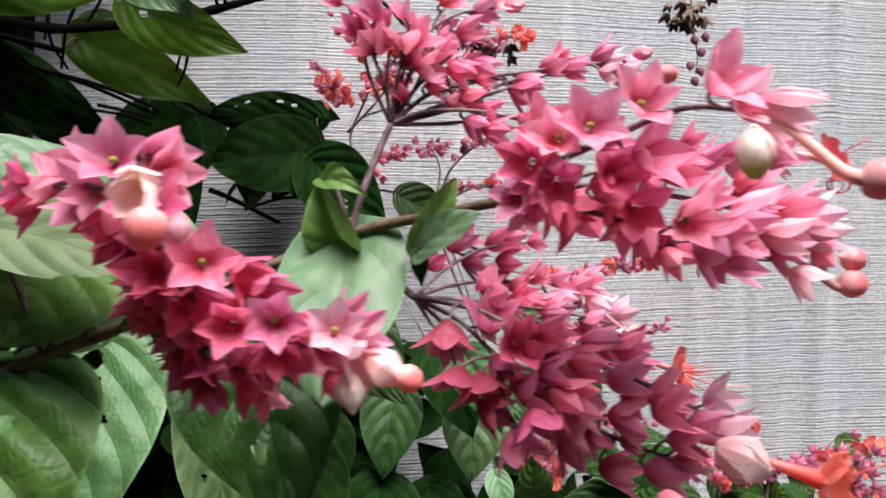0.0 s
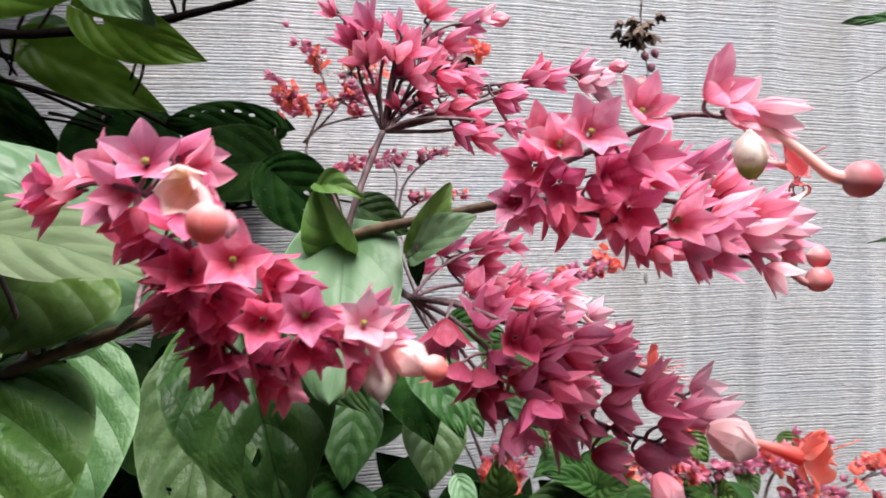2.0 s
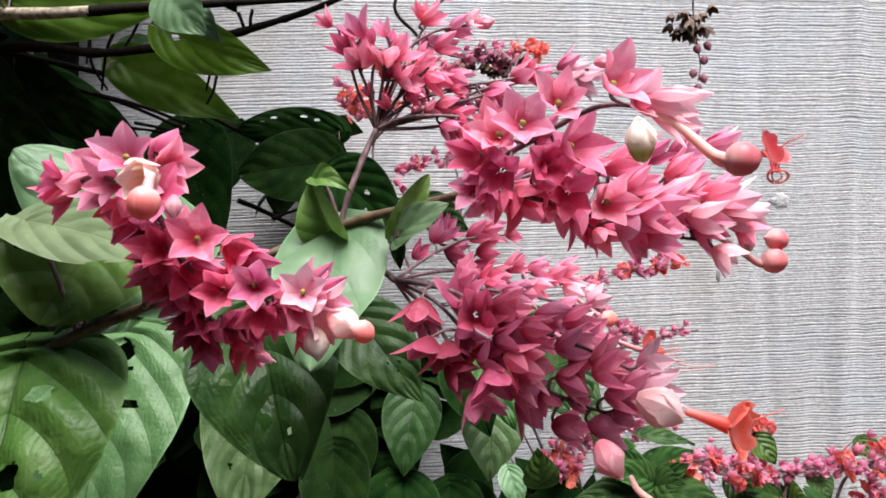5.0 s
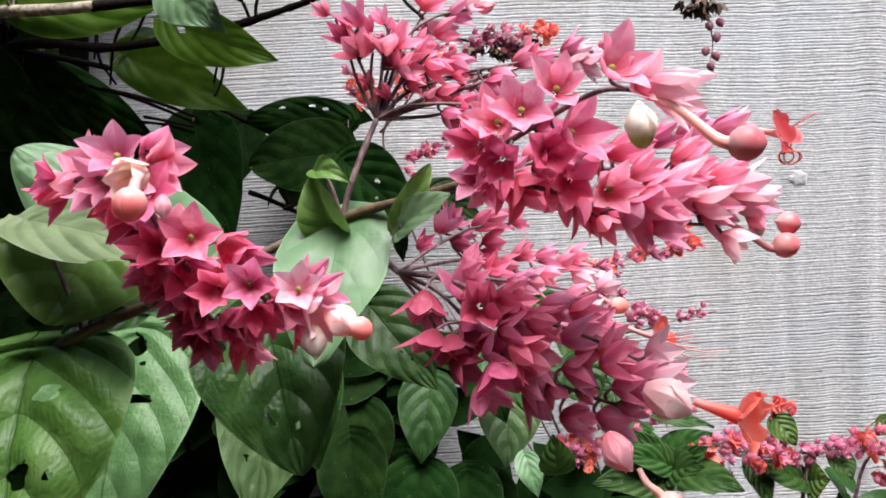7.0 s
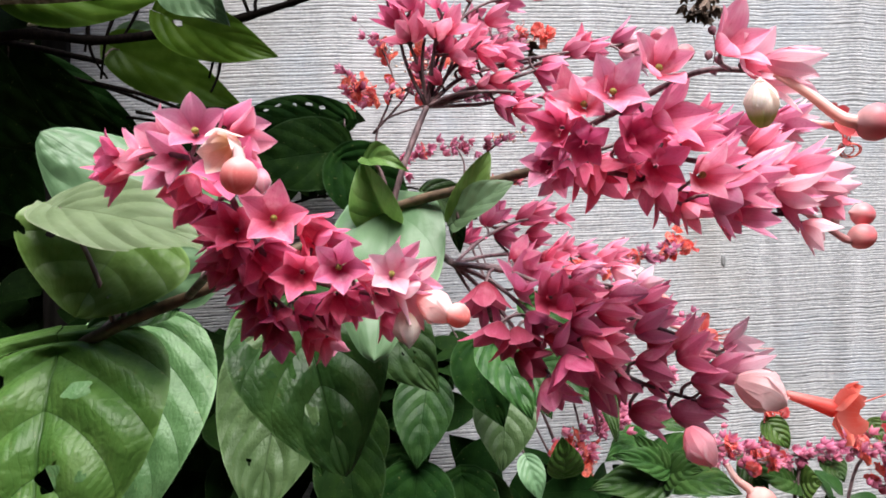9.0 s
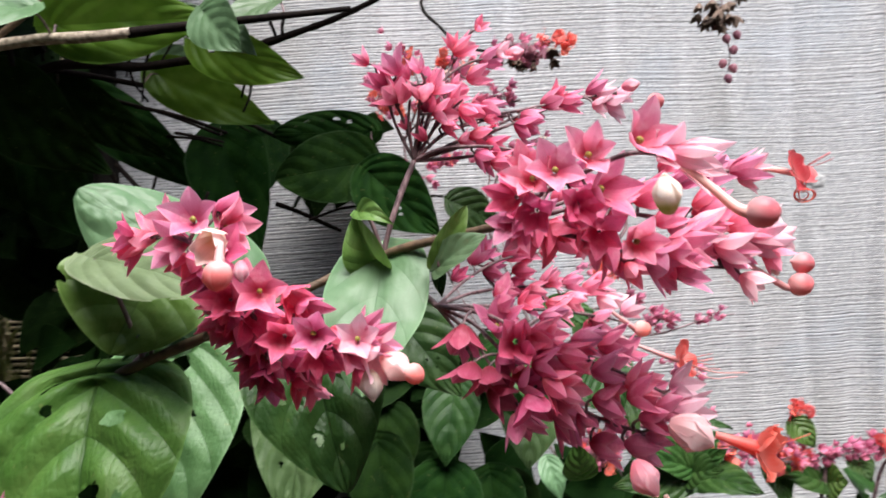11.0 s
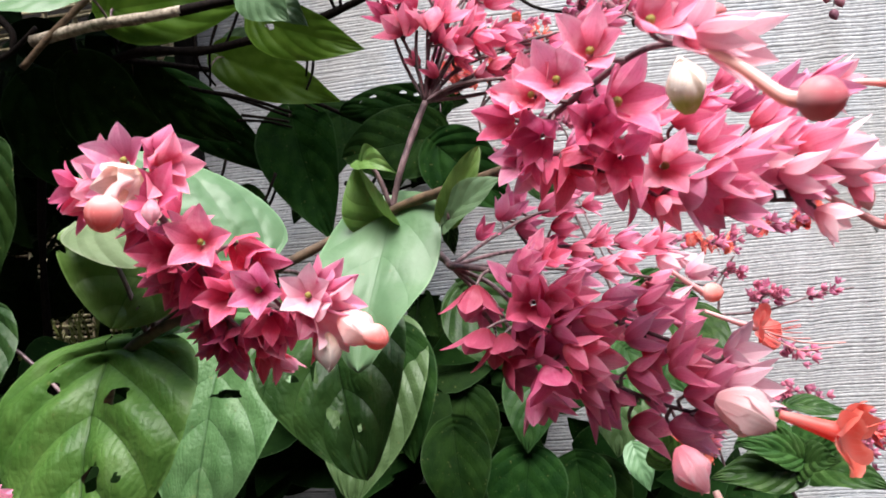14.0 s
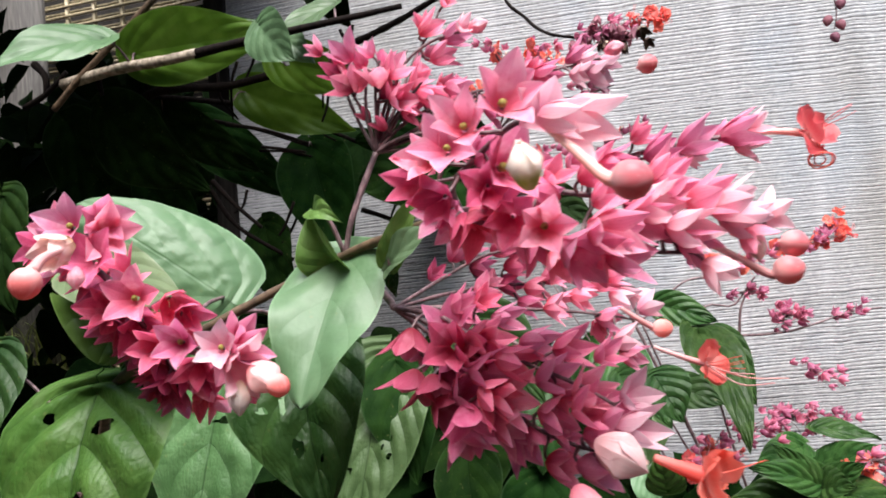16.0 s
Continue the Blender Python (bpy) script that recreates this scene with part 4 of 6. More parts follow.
bloom(top, bm, (
    ((-0.015, 0.425, 1.411), (0.65, -0.19, 0.74), 0.0161, ROSE, 2),
    ((-0.012, 0.420, 1.410), (0.97, -0.23, -0.03), 0.0208, PINK, 2),
    ((0.006, 0.425, 1.414), (0.80, -0.29, -0.53), 0.0208, ROSE, 1),
    ((-0.001, 0.430, 1.420), (0.87, -0.17, 0.46), 0.0169, PINK, 1),
    ((0.021, 0.435, 1.418), (0.89, -0.16, -0.42), 0.0208, PINK, 1),
    ((0.063, 0.450, 1.418), (0.95, -0.12, 0.29), 0.0208, PINK, 1),
    ((0.096, 0.455, 1.426), (0.95, -0.12, 0.29), 0.0208, PINK, 1),
    ((0.100, 0.455, 1.423), (0.99, -0.12, 0.07), 0.0208, PALE, 1),
    ((0.109, 0.455, 1.418), (0.91, -0.14, -0.39), 0.0208, PALE, 2),
))
bloom(top, bm, (
    ((0.048, 0.445, 1.411), (0.92, -0.14, -0.36), 0.0208, PINK, 1),
    ((0.044, 0.440, 1.403), (0.90, -0.14, -0.41), 0.0208, ROSE, 2),
    ((-0.019, 0.425, 1.393), (-0.68, -0.22, 0.70), 0.0127, DEEP, 1),
    ((-0.007, 0.425, 1.402), (0.93, -0.27, -0.24), 0.0147, ROSE, 1),
    ((0.012, 0.430, 1.395), (0.97, -0.12, -0.19), 0.0208, ROSE, 1),
    ((0.016, 0.425, 1.381), (0.85, -0.25, -0.47), 0.0208, ROSE, 1),
    ((0.022, 0.430, 1.388), (0.95, -0.26, -0.18), 0.0208, DEEP, 1),
    ((0.027, 0.420, 1.374), (0.94, -0.32, -0.10), 0.0208, ROSE, 1),
    ((-0.030, 0.425, 1.401), (-0.67, -0.25, 0.70), 0.0115, DEEP, 1),
))
bloom(top, bm, (
    ((-0.031, 0.425, 1.435), (-0.36, -0.18, 0.91), 0.0153, ROSE, 1),
    ((0.075, 0.450, 1.420), (0.96, -0.14, -0.23), 0.0208, ROSE, 1),
    ((0.001, 0.450, 1.459), (0.90, -0.14, 0.41), 0.0208, PINK, 1),
))

# more bare stalks of the upper cluster, bundled near its foot
fork = Vector((-0.028, 0.427, 1.379))
for end in ((-0.046, 0.417, 1.433), (-0.028, 0.418, 1.420), (-0.019, 0.433, 1.433), (-0.003, 0.439, 1.432), (0.008, 0.425, 1.420), (0.022, 0.436, 1.402), (0.040, 0.445, 1.411), (0.059, 0.444, 1.415), (0.075, 0.450, 1.418), (0.040, 0.422, 1.384), (0.018, 0.426, 1.391), (-0.009, 0.448, 1.449)):
    end = Vector(end)
    lean = Vector((rng.uniform(-0.006, 0.006), rng.uniform(-0.006, 0.004), rng.uniform(-0.002, 0.006)))
    tube(bm, [fork, fork.lerp(end, 0.4) + lean, fork.lerp(end, 0.75) + lean * 0.6, end], 0.0013, 0.0009, 5, 5, 0.2)
done(top, bm)

# a bare twig and a withered head behind the upper cluster
bm = bmesh.new()
tube(bm, [(-0.02, 1.52, 2.05), (-0.138, 1.466, 1.871), (-0.097, 1.452, 1.792), (-0.051, 1.436, 1.748), (0.010, 1.430, 1.728), (0.040, 1.428, 1.722)], 0.004, 0.003, 6, 6, 0.2)
part("twig", bm, SHADESTEM, vine)
withered, bm = cluster_of("withered dark brown flower head")
tube(bm, [(0.040, 1.428, 1.722), (0.066, 1.429, 1.720), (0.092, 1.429, 1.722)], 0.003, 0.002, 6, 5)
husk = [calyx_mesh(0.35, 61, DRY), calyx_mesh(0.3, 62, DRYPINK)]
for k in range(40):
    q = Vector((0.061, 1.429, 1.724)) + Vector((rng.gauss(0, 0.030), rng.gauss(0, 0.015), rng.gauss(0, 0.016)))
    placed("dried_calyx", husk[int(q.z > 1.720)], aim(q, (rng.uniform(-0.6, 0.6), rng.uniform(-0.8, 0.3), -0.8), rng.uniform(0, 6), rng.uniform(0.018, 0.028)), withered)
done(withered, bm)

# lower cluster: a fan of stalks that droops to the right
low, bm = cluster_of("dense drooping fan of crimson-pink pointed calyces")
spray(low, bm, [(-0.012, 0.399, 1.279), (0.005, 0.446, 1.294), (0.030, 0.466, 1.307), (0.057, 0.488, 1.311)], 2, 0.0176, 0.50, (0.1, 0.4), 1.1, 0.0014, (0, -0.05, 0.05), 0.35, rich=ROSE, blush=0.38)
spray(low, bm, [(-0.012, 0.399, 1.279), (0.011, 0.455, 1.284), (0.049, 0.498, 1.285), (0.092, 0.521, 1.282), (0.123, 0.534, 1.276)], 3, 0.0176, 0.50, (0.1, 0.4), 0.9, 0.0014, (0, -0.05, 0.05), 0.35, rich=ROSE, blush=0.38)
spray(low, bm, [(-0.012, 0.399, 1.279), (0.020, 0.438, 1.275), (0.056, 0.459, 1.270), (0.097, 0.492, 1.262), (0.124, 0.514, 1.254)], 4, 0.0194, 0.54, (0.1, 0.4), 0.9, 0.0014, (0, -0.07, 0.0), 0.3, rich=ROSE, blush=0.38)
spray(low, bm, [(-0.012, 0.399, 1.279), (0.020, 0.388, 1.274), (0.048, 0.365, 1.262), (0.076, 0.352, 1.251), (0.103, 0.344, 1.241), (0.121, 0.337, 1.232)], 4, 0.0202, 0.58, (0.1, 0.4), 0.95, 0.0017, (0, -0.12, 0.0), 0.2, rich=ROSE, blush=0.38)
spray(low, bm, [(-0.012, 0.399, 1.279), (0.012, 0.397, 1.267), (0.035, 0.374, 1.247), (0.059, 0.361, 1.230), (0.086, 0.348, 1.216), (0.111, 0.345, 1.208)], 4, 0.0202, 0.58, (0.1, 0.4), 1.1, 0.0017, (0, -0.12, -0.05), 0.25, rich=ROSE, blush=0.38)
spray(low, bm, [(-0.012, 0.399, 1.279), (0.018, 0.407, 1.276), (0.045, 0.400, 1.263), (0.074, 0.402, 1.249), (0.103, 0.404, 1.239)], 4, 0.0198, 0.58, (0.1, 0.4), 1.1, 0.0015, (0, -0.10, 0.1), 0.3, rich=ROSE, blush=0.38)
spray(low, bm, [(-0.012, 0.399, 1.279), (0.008, 0.407, 1.260), (0.022, 0.388, 1.242), (0.035, 0.374, 1.225), (0.044, 0.365, 1.212)], 2, 0.0202, 0.61, (0.15, 0.45), 1.1, 0.0015, (0.2, -0.12, -0.3), 0.3, rich=ROSE, blush=0.38)
spray(low, bm, [(-0.012, 0.399, 1.279), (-0.005, 0.416, 1.266), (0.001, 0.411, 1.258)], 0, 0.0211, 0.36, (0.35, 0.5), 1.1, 0.0014, (0, -0.10, -0.8), 0.8, rich=ROSE, blush=0.38)
spray(low, bm, [(0.008, 0.386, 1.253), (0.010, 0.402, 1.244), (0.012, 0.397, 1.238)], 0, 0.0211, 0.36, (0.2, 0.4), 1.1, 0.0014, (0, -0.10, -0.8), 0.7, rich=ROSE, blush=0.38)
bloom(low, bm, (
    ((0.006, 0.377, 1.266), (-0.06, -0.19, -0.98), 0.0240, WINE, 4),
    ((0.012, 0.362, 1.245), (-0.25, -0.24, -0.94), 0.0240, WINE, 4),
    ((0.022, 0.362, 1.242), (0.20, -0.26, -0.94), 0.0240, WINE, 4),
    ((0.027, 0.382, 1.266), (0.16, -0.47, 0.87), 0.0240, ROSE, 3),
    ((0.039, 0.352, 1.261), (0.19, -0.95, 0.24), 0.0255, DEEP, 2),
    ((0.048, 0.354, 1.263), (0.91, -0.37, 0.17), 0.0240, ROSE, 1),
    ((0.045, 0.350, 1.252), (0.53, -0.38, 0.76), 0.0240, DEEP, 2),
    ((0.049, 0.347, 1.248), (0.91, -0.42, 0.06), 0.0240, ROSE, 1),
    ((0.063, 0.347, 1.255), (0.90, -0.38, -0.23), 0.0240, ROSE, 1),
))
bloom(low, bm, (
    ((0.041, 0.347, 1.235), (0.82, -0.44, 0.37), 0.0240, ROSE, 2),
    ((0.047, 0.340, 1.231), (0.17, -0.43, -0.89), 0.0240, DEEP, 3),
    ((0.038, 0.357, 1.215), (0.34, -0.32, -0.88), 0.0240, ROSE, 3),
    ((0.061, 0.344, 1.236), (0.91, -0.41, -0.04), 0.0240, PINK, 2),
    ((0.063, 0.367, 1.213), (0.66, -0.32, -0.68), 0.0240, ROSE, 2),
    ((0.058, 0.352, 1.223), (0.88, -0.36, -0.32), 0.0238, PINK, 2),
    ((0.082, 0.362, 1.198), (0.92, -0.39, 0.03), 0.0240, ROSE, 1),
    ((0.100, 0.347, 1.202), (0.93, -0.36, -0.04), 0.0240, PINK, 1),
    ((0.083, 0.347, 1.228), (0.90, -0.39, -0.21), 0.0240, ROSE, 2),
))
bloom(low, bm, (
    ((0.083, 0.347, 1.242), (0.85, -0.34, 0.40), 0.0240, PINK, 1),
    ((0.101, 0.337, 1.230), (0.84, -0.41, 0.36), 0.0240, ROSE, 2),
    ((0.101, 0.344, 1.236), (0.82, -0.45, 0.37), 0.0240, PINK, 1),
    ((0.106, 0.332, 1.220), (0.91, -0.39, 0.11), 0.0208, ROSE, 1),
    ((0.122, 0.324, 1.225), (0.91, -0.41, 0.03), 0.0240, PALE, 1),
    ((0.115, 0.332, 1.224), (0.84, -0.43, 0.33), 0.0237, PINK, 1),
    ((0.073, 0.362, 1.260), (0.93, -0.36, 0.01), 0.0240, PINK, 1),
    ((0.089, 0.367, 1.255), (0.94, -0.29, 0.16), 0.0232, ROSE, 1),
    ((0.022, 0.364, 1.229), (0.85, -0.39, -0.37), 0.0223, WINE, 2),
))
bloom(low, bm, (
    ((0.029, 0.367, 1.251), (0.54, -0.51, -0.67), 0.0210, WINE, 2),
    ((0.055, 0.377, 1.272), (0.93, -0.35, -0.00), 0.0192, PINK, 1),
    ((0.055, 0.342, 1.241), (0.79, -0.46, -0.40), 0.0233, ROSE, 2),
    ((0.110, 0.337, 1.209), (0.91, -0.42, -0.02), 0.0162, PINK, 1),
    ((0.042, 0.392, 1.279), (0.77, -0.45, 0.45), 0.0158, DEEP, 2),
    ((0.089, 0.352, 1.215), (0.91, -0.39, -0.17), 0.0140, ROSE, 1),
    ((0.011, 0.470, 1.309), (0.73, -0.15, 0.67), 0.0206, ROSE, 2),
    ((0.016, 0.480, 1.300), (0.96, -0.23, -0.16), 0.0220, ROSE, 1),
    ((0.032, 0.480, 1.309), (0.91, -0.12, 0.39), 0.0220, ROSE, 1),
))
bloom(low, bm, (
    ((0.043, 0.480, 1.313), (0.98, -0.11, 0.18), 0.0220, PINK, 1),
    ((0.039, 0.485, 1.298), (0.99, -0.11, 0.11), 0.0220, ROSE, 1),
    ((-0.005, 0.450, 1.294), (0.76, -0.37, 0.54), 0.0155, DEEP, 1),
    ((0.017, 0.475, 1.314), (-0.28, -0.19, 0.94), 0.0146, ROSE, 1),
    ((0.049, 0.500, 1.282), (0.99, -0.11, -0.12), 0.0220, PINK, 1),
    ((0.060, 0.510, 1.286), (0.93, -0.14, 0.33), 0.0208, PINK, 1),
    ((0.079, 0.520, 1.286), (0.99, -0.12, 0.08), 0.0220, PINK, 1),
    ((0.094, 0.520, 1.279), (0.95, -0.10, 0.29), 0.0220, PINK, 1),
    ((0.102, 0.525, 1.285), (0.95, -0.12, 0.30), 0.0220, PINK, 1),
))
bloom(low, bm, (
    ((0.107, 0.520, 1.273), (0.86, -0.22, -0.46), 0.0220, PALE, 2),
    ((0.065, 0.500, 1.271), (0.96, -0.13, -0.23), 0.0218, PINK, 1),
    ((0.079, 0.510, 1.275), (0.96, -0.13, -0.24), 0.0220, PINK, 1),
    ((0.046, 0.490, 1.273), (0.94, -0.14, -0.30), 0.0196, ROSE, 1),
    ((0.032, 0.490, 1.287), (0.98, -0.13, -0.17), 0.0216, DEEP, 1),
    ((0.109, 0.490, 1.242), (0.99, -0.10, 0.13), 0.0220, PALE, 2),
    ((0.113, 0.490, 1.234), (0.94, -0.27, -0.21), 0.0209, PINK, 1),
    ((0.098, 0.500, 1.258), (0.99, -0.12, -0.11), 0.0220, PINK, 1),
))
placed("bud", BLUSHBUD, aim((0.114, 0.298, 1.226), (0.88, -0.2, -0.36), 0.3, 0.0285) @ Matrix.Diagonal((1.2, 1.2, 1.0, 1.0)), low, "large cream and pink swollen bud")
placed("bud", PINKBUD, aim((0.101, 0.325, 1.199), (0.40, -0.35, -0.80), 0.3, 0.026) @ Matrix.Diagonal((1.1, 1.1, 1.0, 1.0)), low, "pink swollen bud")
long_tube(low, [(0.113, 0.309, 1.186), (0.116, 0.306, 1.180), (0.121, 0.305, 1.176), (0.123, 0.305, 1.173)], 0.0135, 0.0, (0.7, -0.2, -0.6))
long_tube(low, [(0.137, 0.301, 1.219), (0.147, 0.298, 1.216), (0.156, 0.297, 1.213)], 0.0, 0.0185, (0.85, -0.5, 0.15), 3, RED, 0.0017, 0.0040)
long_tube(low, [(0.114, 0.504, 1.264), (0.125, 0.510, 1.255), (0.136, 0.516, 1.247)], 0.0135, 0.0, (1, -0.1, 0.1))
long_tube(low, [(0.134, 0.506, 1.236), (0.153, 0.507, 1.228), (0.167, 0.508, 1.223)], 0.0, 0.0195, (0.75, -0.65, 0.05), 1)
for end, bend in (((0.216, 0.500, 1.214), 0.004), ((0.207, 0.495, 1.212), 0.007), ((0.196, 0.500, 1.217), 0.002)):
    thread = bmesh.new()
    start = Vector((0.167, 0.505, 1.223))
    tube(thread, [start, start.lerp(Vector(end), 0.5) - Vector((0, 0, bend)), end], 0.0007, 0.0004, 5, 6)
    part("filament", thread, TUBE, low, "pale pink filament")
done(low, bm)

# leaves of the vine
for base, tip, width, roll, face, shape, label in (
    ((-0.268, 0.428, 1.225), (-0.250, 0.372, 1.112), 0.152, 0, (0.0, -1, 0.50), dict(mat=FRESH, fold=0.22, arch=0.07, heart=0.16, blunt=0.50, quilt=0.055, slope=0.66, lanes=3.2, curl=0.16, holes=((-0.30, 0.26, 0.12, 0.045), (0.42, 0.16, 0.05, 0.03), (0.55, 0.02, 0.05, 0.06), (-0.14, 0.64, 0.13, 0.06), (-0.5, 0.66, 0.06, 0.02))), "broad green leaf with deep arched veins and insect holes"),
    ((-0.333, 0.690, 1.211), (-0.335, 0.610, 1.021), 0.165, 0, (0.1, -1, 0.36), dict(mat=GREYLEAF, fold=0.08, arch=0.05, blunt=0.60, quilt=0.016, slope=0.55, lanes=4.4, holes=((-0.22, 0.335, 0.20, 0.022), (-0.22, 0.16, 0.05, 0.012), (-0.10, 0.06, 0.16, 0.05), (-0.16, 0.10, 0.04, 0.01))), "blue-green leaf with a slot-shaped hole"),
    ((-0.122, 0.475, 1.256), (-0.084, 0.432, 1.144), 0.108, 0, (0.10, -1, 0.22), dict(mat=LEAF, fold=0.26, arch=0.06, blunt=0.62, quilt=0.026, slope=0.6, lanes=3.8, holes=((-0.19, 0.75, 0.05, 0.02), (0.24, 0.66, 0.10, 0.055), (0.29, 0.40, 0.03, 0.07), (0.64, 0.22, 0.10, 0.05), (0.55, 0.42, 0.07, 0.02), (-0.3, 0.16, 0.12, 0.03))), "dark green pointed leaf with ragged holes"),
    ((-0.247, 0.950, 1.172), (-0.267, 0.850, 0.961), 0.165, 0, (0.0, -1, 0.65), dict(mat=GREYLEAF, fold=0.12, arch=0.05, quilt=0.018, blunt=0.7, lanes=5.5, holes=((-0.42, 0.50, 0.05, 0.016), (-0.5, 0.60, 0.04, 0.02), (-0.32, 0.55, 0.03, 0.012), (0.4, 0.70, 0.05, 0.02))), "green leaf with small holes"),
    ((-0.050, 0.418, 1.312), (-0.054, 0.352, 1.229), 0.068, 0, (0.1, -1, 0.50), dict(fold=0.30, arch=0.05, heart=0.14, blunt=0.50, curl=0.10, quilt=0.006, slope=0.5, lanes=3.0, wave=0.05, mat=PALELEAF), "pale grey-green heart-shaped leaf with a rolled rim"),
    ((-0.053, 0.418, 1.308), (-0.066, 0.404, 1.342), 0.030, 20, (-0.5, -1, -0.1), dict(fold=1.1, arch=0.16, blunt=0.5, quilt=0.02, lanes=3.0, mat=LIME), "yellow-green curled young leaf"),
    ((-0.063, 0.404, 1.343), (-0.037, 0.388, 1.333), 0.016, 30, (0.1, -0.7, 0.8), dict(fold=0.5, arch=0.22, quilt=0.004, lanes=2.2, mat=LIME), ""),
    ((-0.010, 0.394, 1.306), (0.010, 0.390, 1.344), 0.018, 25, (-0.4, -1, 0.1), dict(fold=0.6, arch=0.06, mat=LIME, blunt=0.5, quilt=0.004, lanes=3.0), "small upright young leaf"),
    ((-0.009, 0.389, 1.305), (0.023, 0.376, 1.324), 0.023, 0, (0.1, -1, 0.7), dict(fold=0.25, arch=0.08, heart=0.2, mat=PALELEAF, blunt=0.5, quilt=0.006, lanes=3.0), "small folded young leaf"),
    ((-0.010, 0.394, 1.306), (-0.008, 0.394, 1.285), 0.010, 0, (0, -1, 0), dict(fold=0.3), ""),
    ((-0.253, 0.405, 1.317), (-0.136, 0.368, 1.286), 0.052, 0, (0.05, -0.80, 0.7), dict(fold=0.1, arch=0.06, mat=UNDERLEAF, blunt=0.62, quilt=0.01, holes=((-0.6, 0.95, 0.5, 0.04), (0.85, 0.84, 0.20, 0.05), (0.97, 0.66, 0.10, 0.05))), "pale leaf with a chewed edge"),
    ((-0.178, 0.465, 1.290), (-0.283, 0.435, 1.370), 0.098, 0, (0.1, -0.85, 0.55), dict(fold=-0.05, arch=0.05, blunt=0.44, point=0.52, heart=0.14, mat=PALELEAF, quilt=0.008, slope=0.9, lanes=2.6, pucker=0.007, curl=0.2, wave=0.01, holes=((-0.35, 0.45, 0.015, 0.008), (-0.30, 0.42, 0.012, 0.008))), "large pale grey-green puckered leaf"),
    ((-0.225, 0.430, 1.297), (-0.244, 0.405, 1.250), 0.112, 0, (0.1, -1, 0.30), dict(mat=LIME, quilt=0.035, fold=0.32, arch=0.06, heart=0.2, blunt=0.55, lanes=2.8, holes=((0.72, 0.10, 0.14, 0.09), (0.95, 0.42, 0.08, 0.05), (0.62, 0.34, 0.05, 0.03), (-0.4, 0.7, 0.03, 0.02))), "green leaf with a ragged upper edge"),
    ((-0.215, 0.473, 1.259), (-0.254, 0.433, 1.235), 0.05, 10, (0, -1, 0.3), dict(fold=0.3), ""),
    ((-0.482, 0.543, 1.401), (-0.455, 0.526, 1.283), 0.075, 0, (0.3, -1, -0.5), dict(mat=SHADELEAF, fold=0.12, quilt=0.015, blunt=0.7, holes=((0.1, 0.42, 0.12, 0.012),)), ""),
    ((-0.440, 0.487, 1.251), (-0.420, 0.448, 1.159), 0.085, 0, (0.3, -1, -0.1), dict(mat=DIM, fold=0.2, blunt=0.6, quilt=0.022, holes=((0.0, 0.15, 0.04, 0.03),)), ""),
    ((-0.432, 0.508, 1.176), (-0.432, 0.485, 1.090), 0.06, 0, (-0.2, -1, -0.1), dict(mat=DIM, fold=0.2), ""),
):
    leaf(vine, base, tip, width, roll, label, face, **shape)
low_left, bm = cluster_of("crimson-pink buds low beside the broad leaf")
spray(low_left, bm, [(-0.310, 0.328, 1.176), (-0.298, 0.331, 1.163), (-0.278, 0.335, 1.152)], 7, 0.022, 0.9, (0.05, 0.3), 1.1, 0.0022, (0.2, -0.2, 0.5), 0.2)
done(low_left, bm)

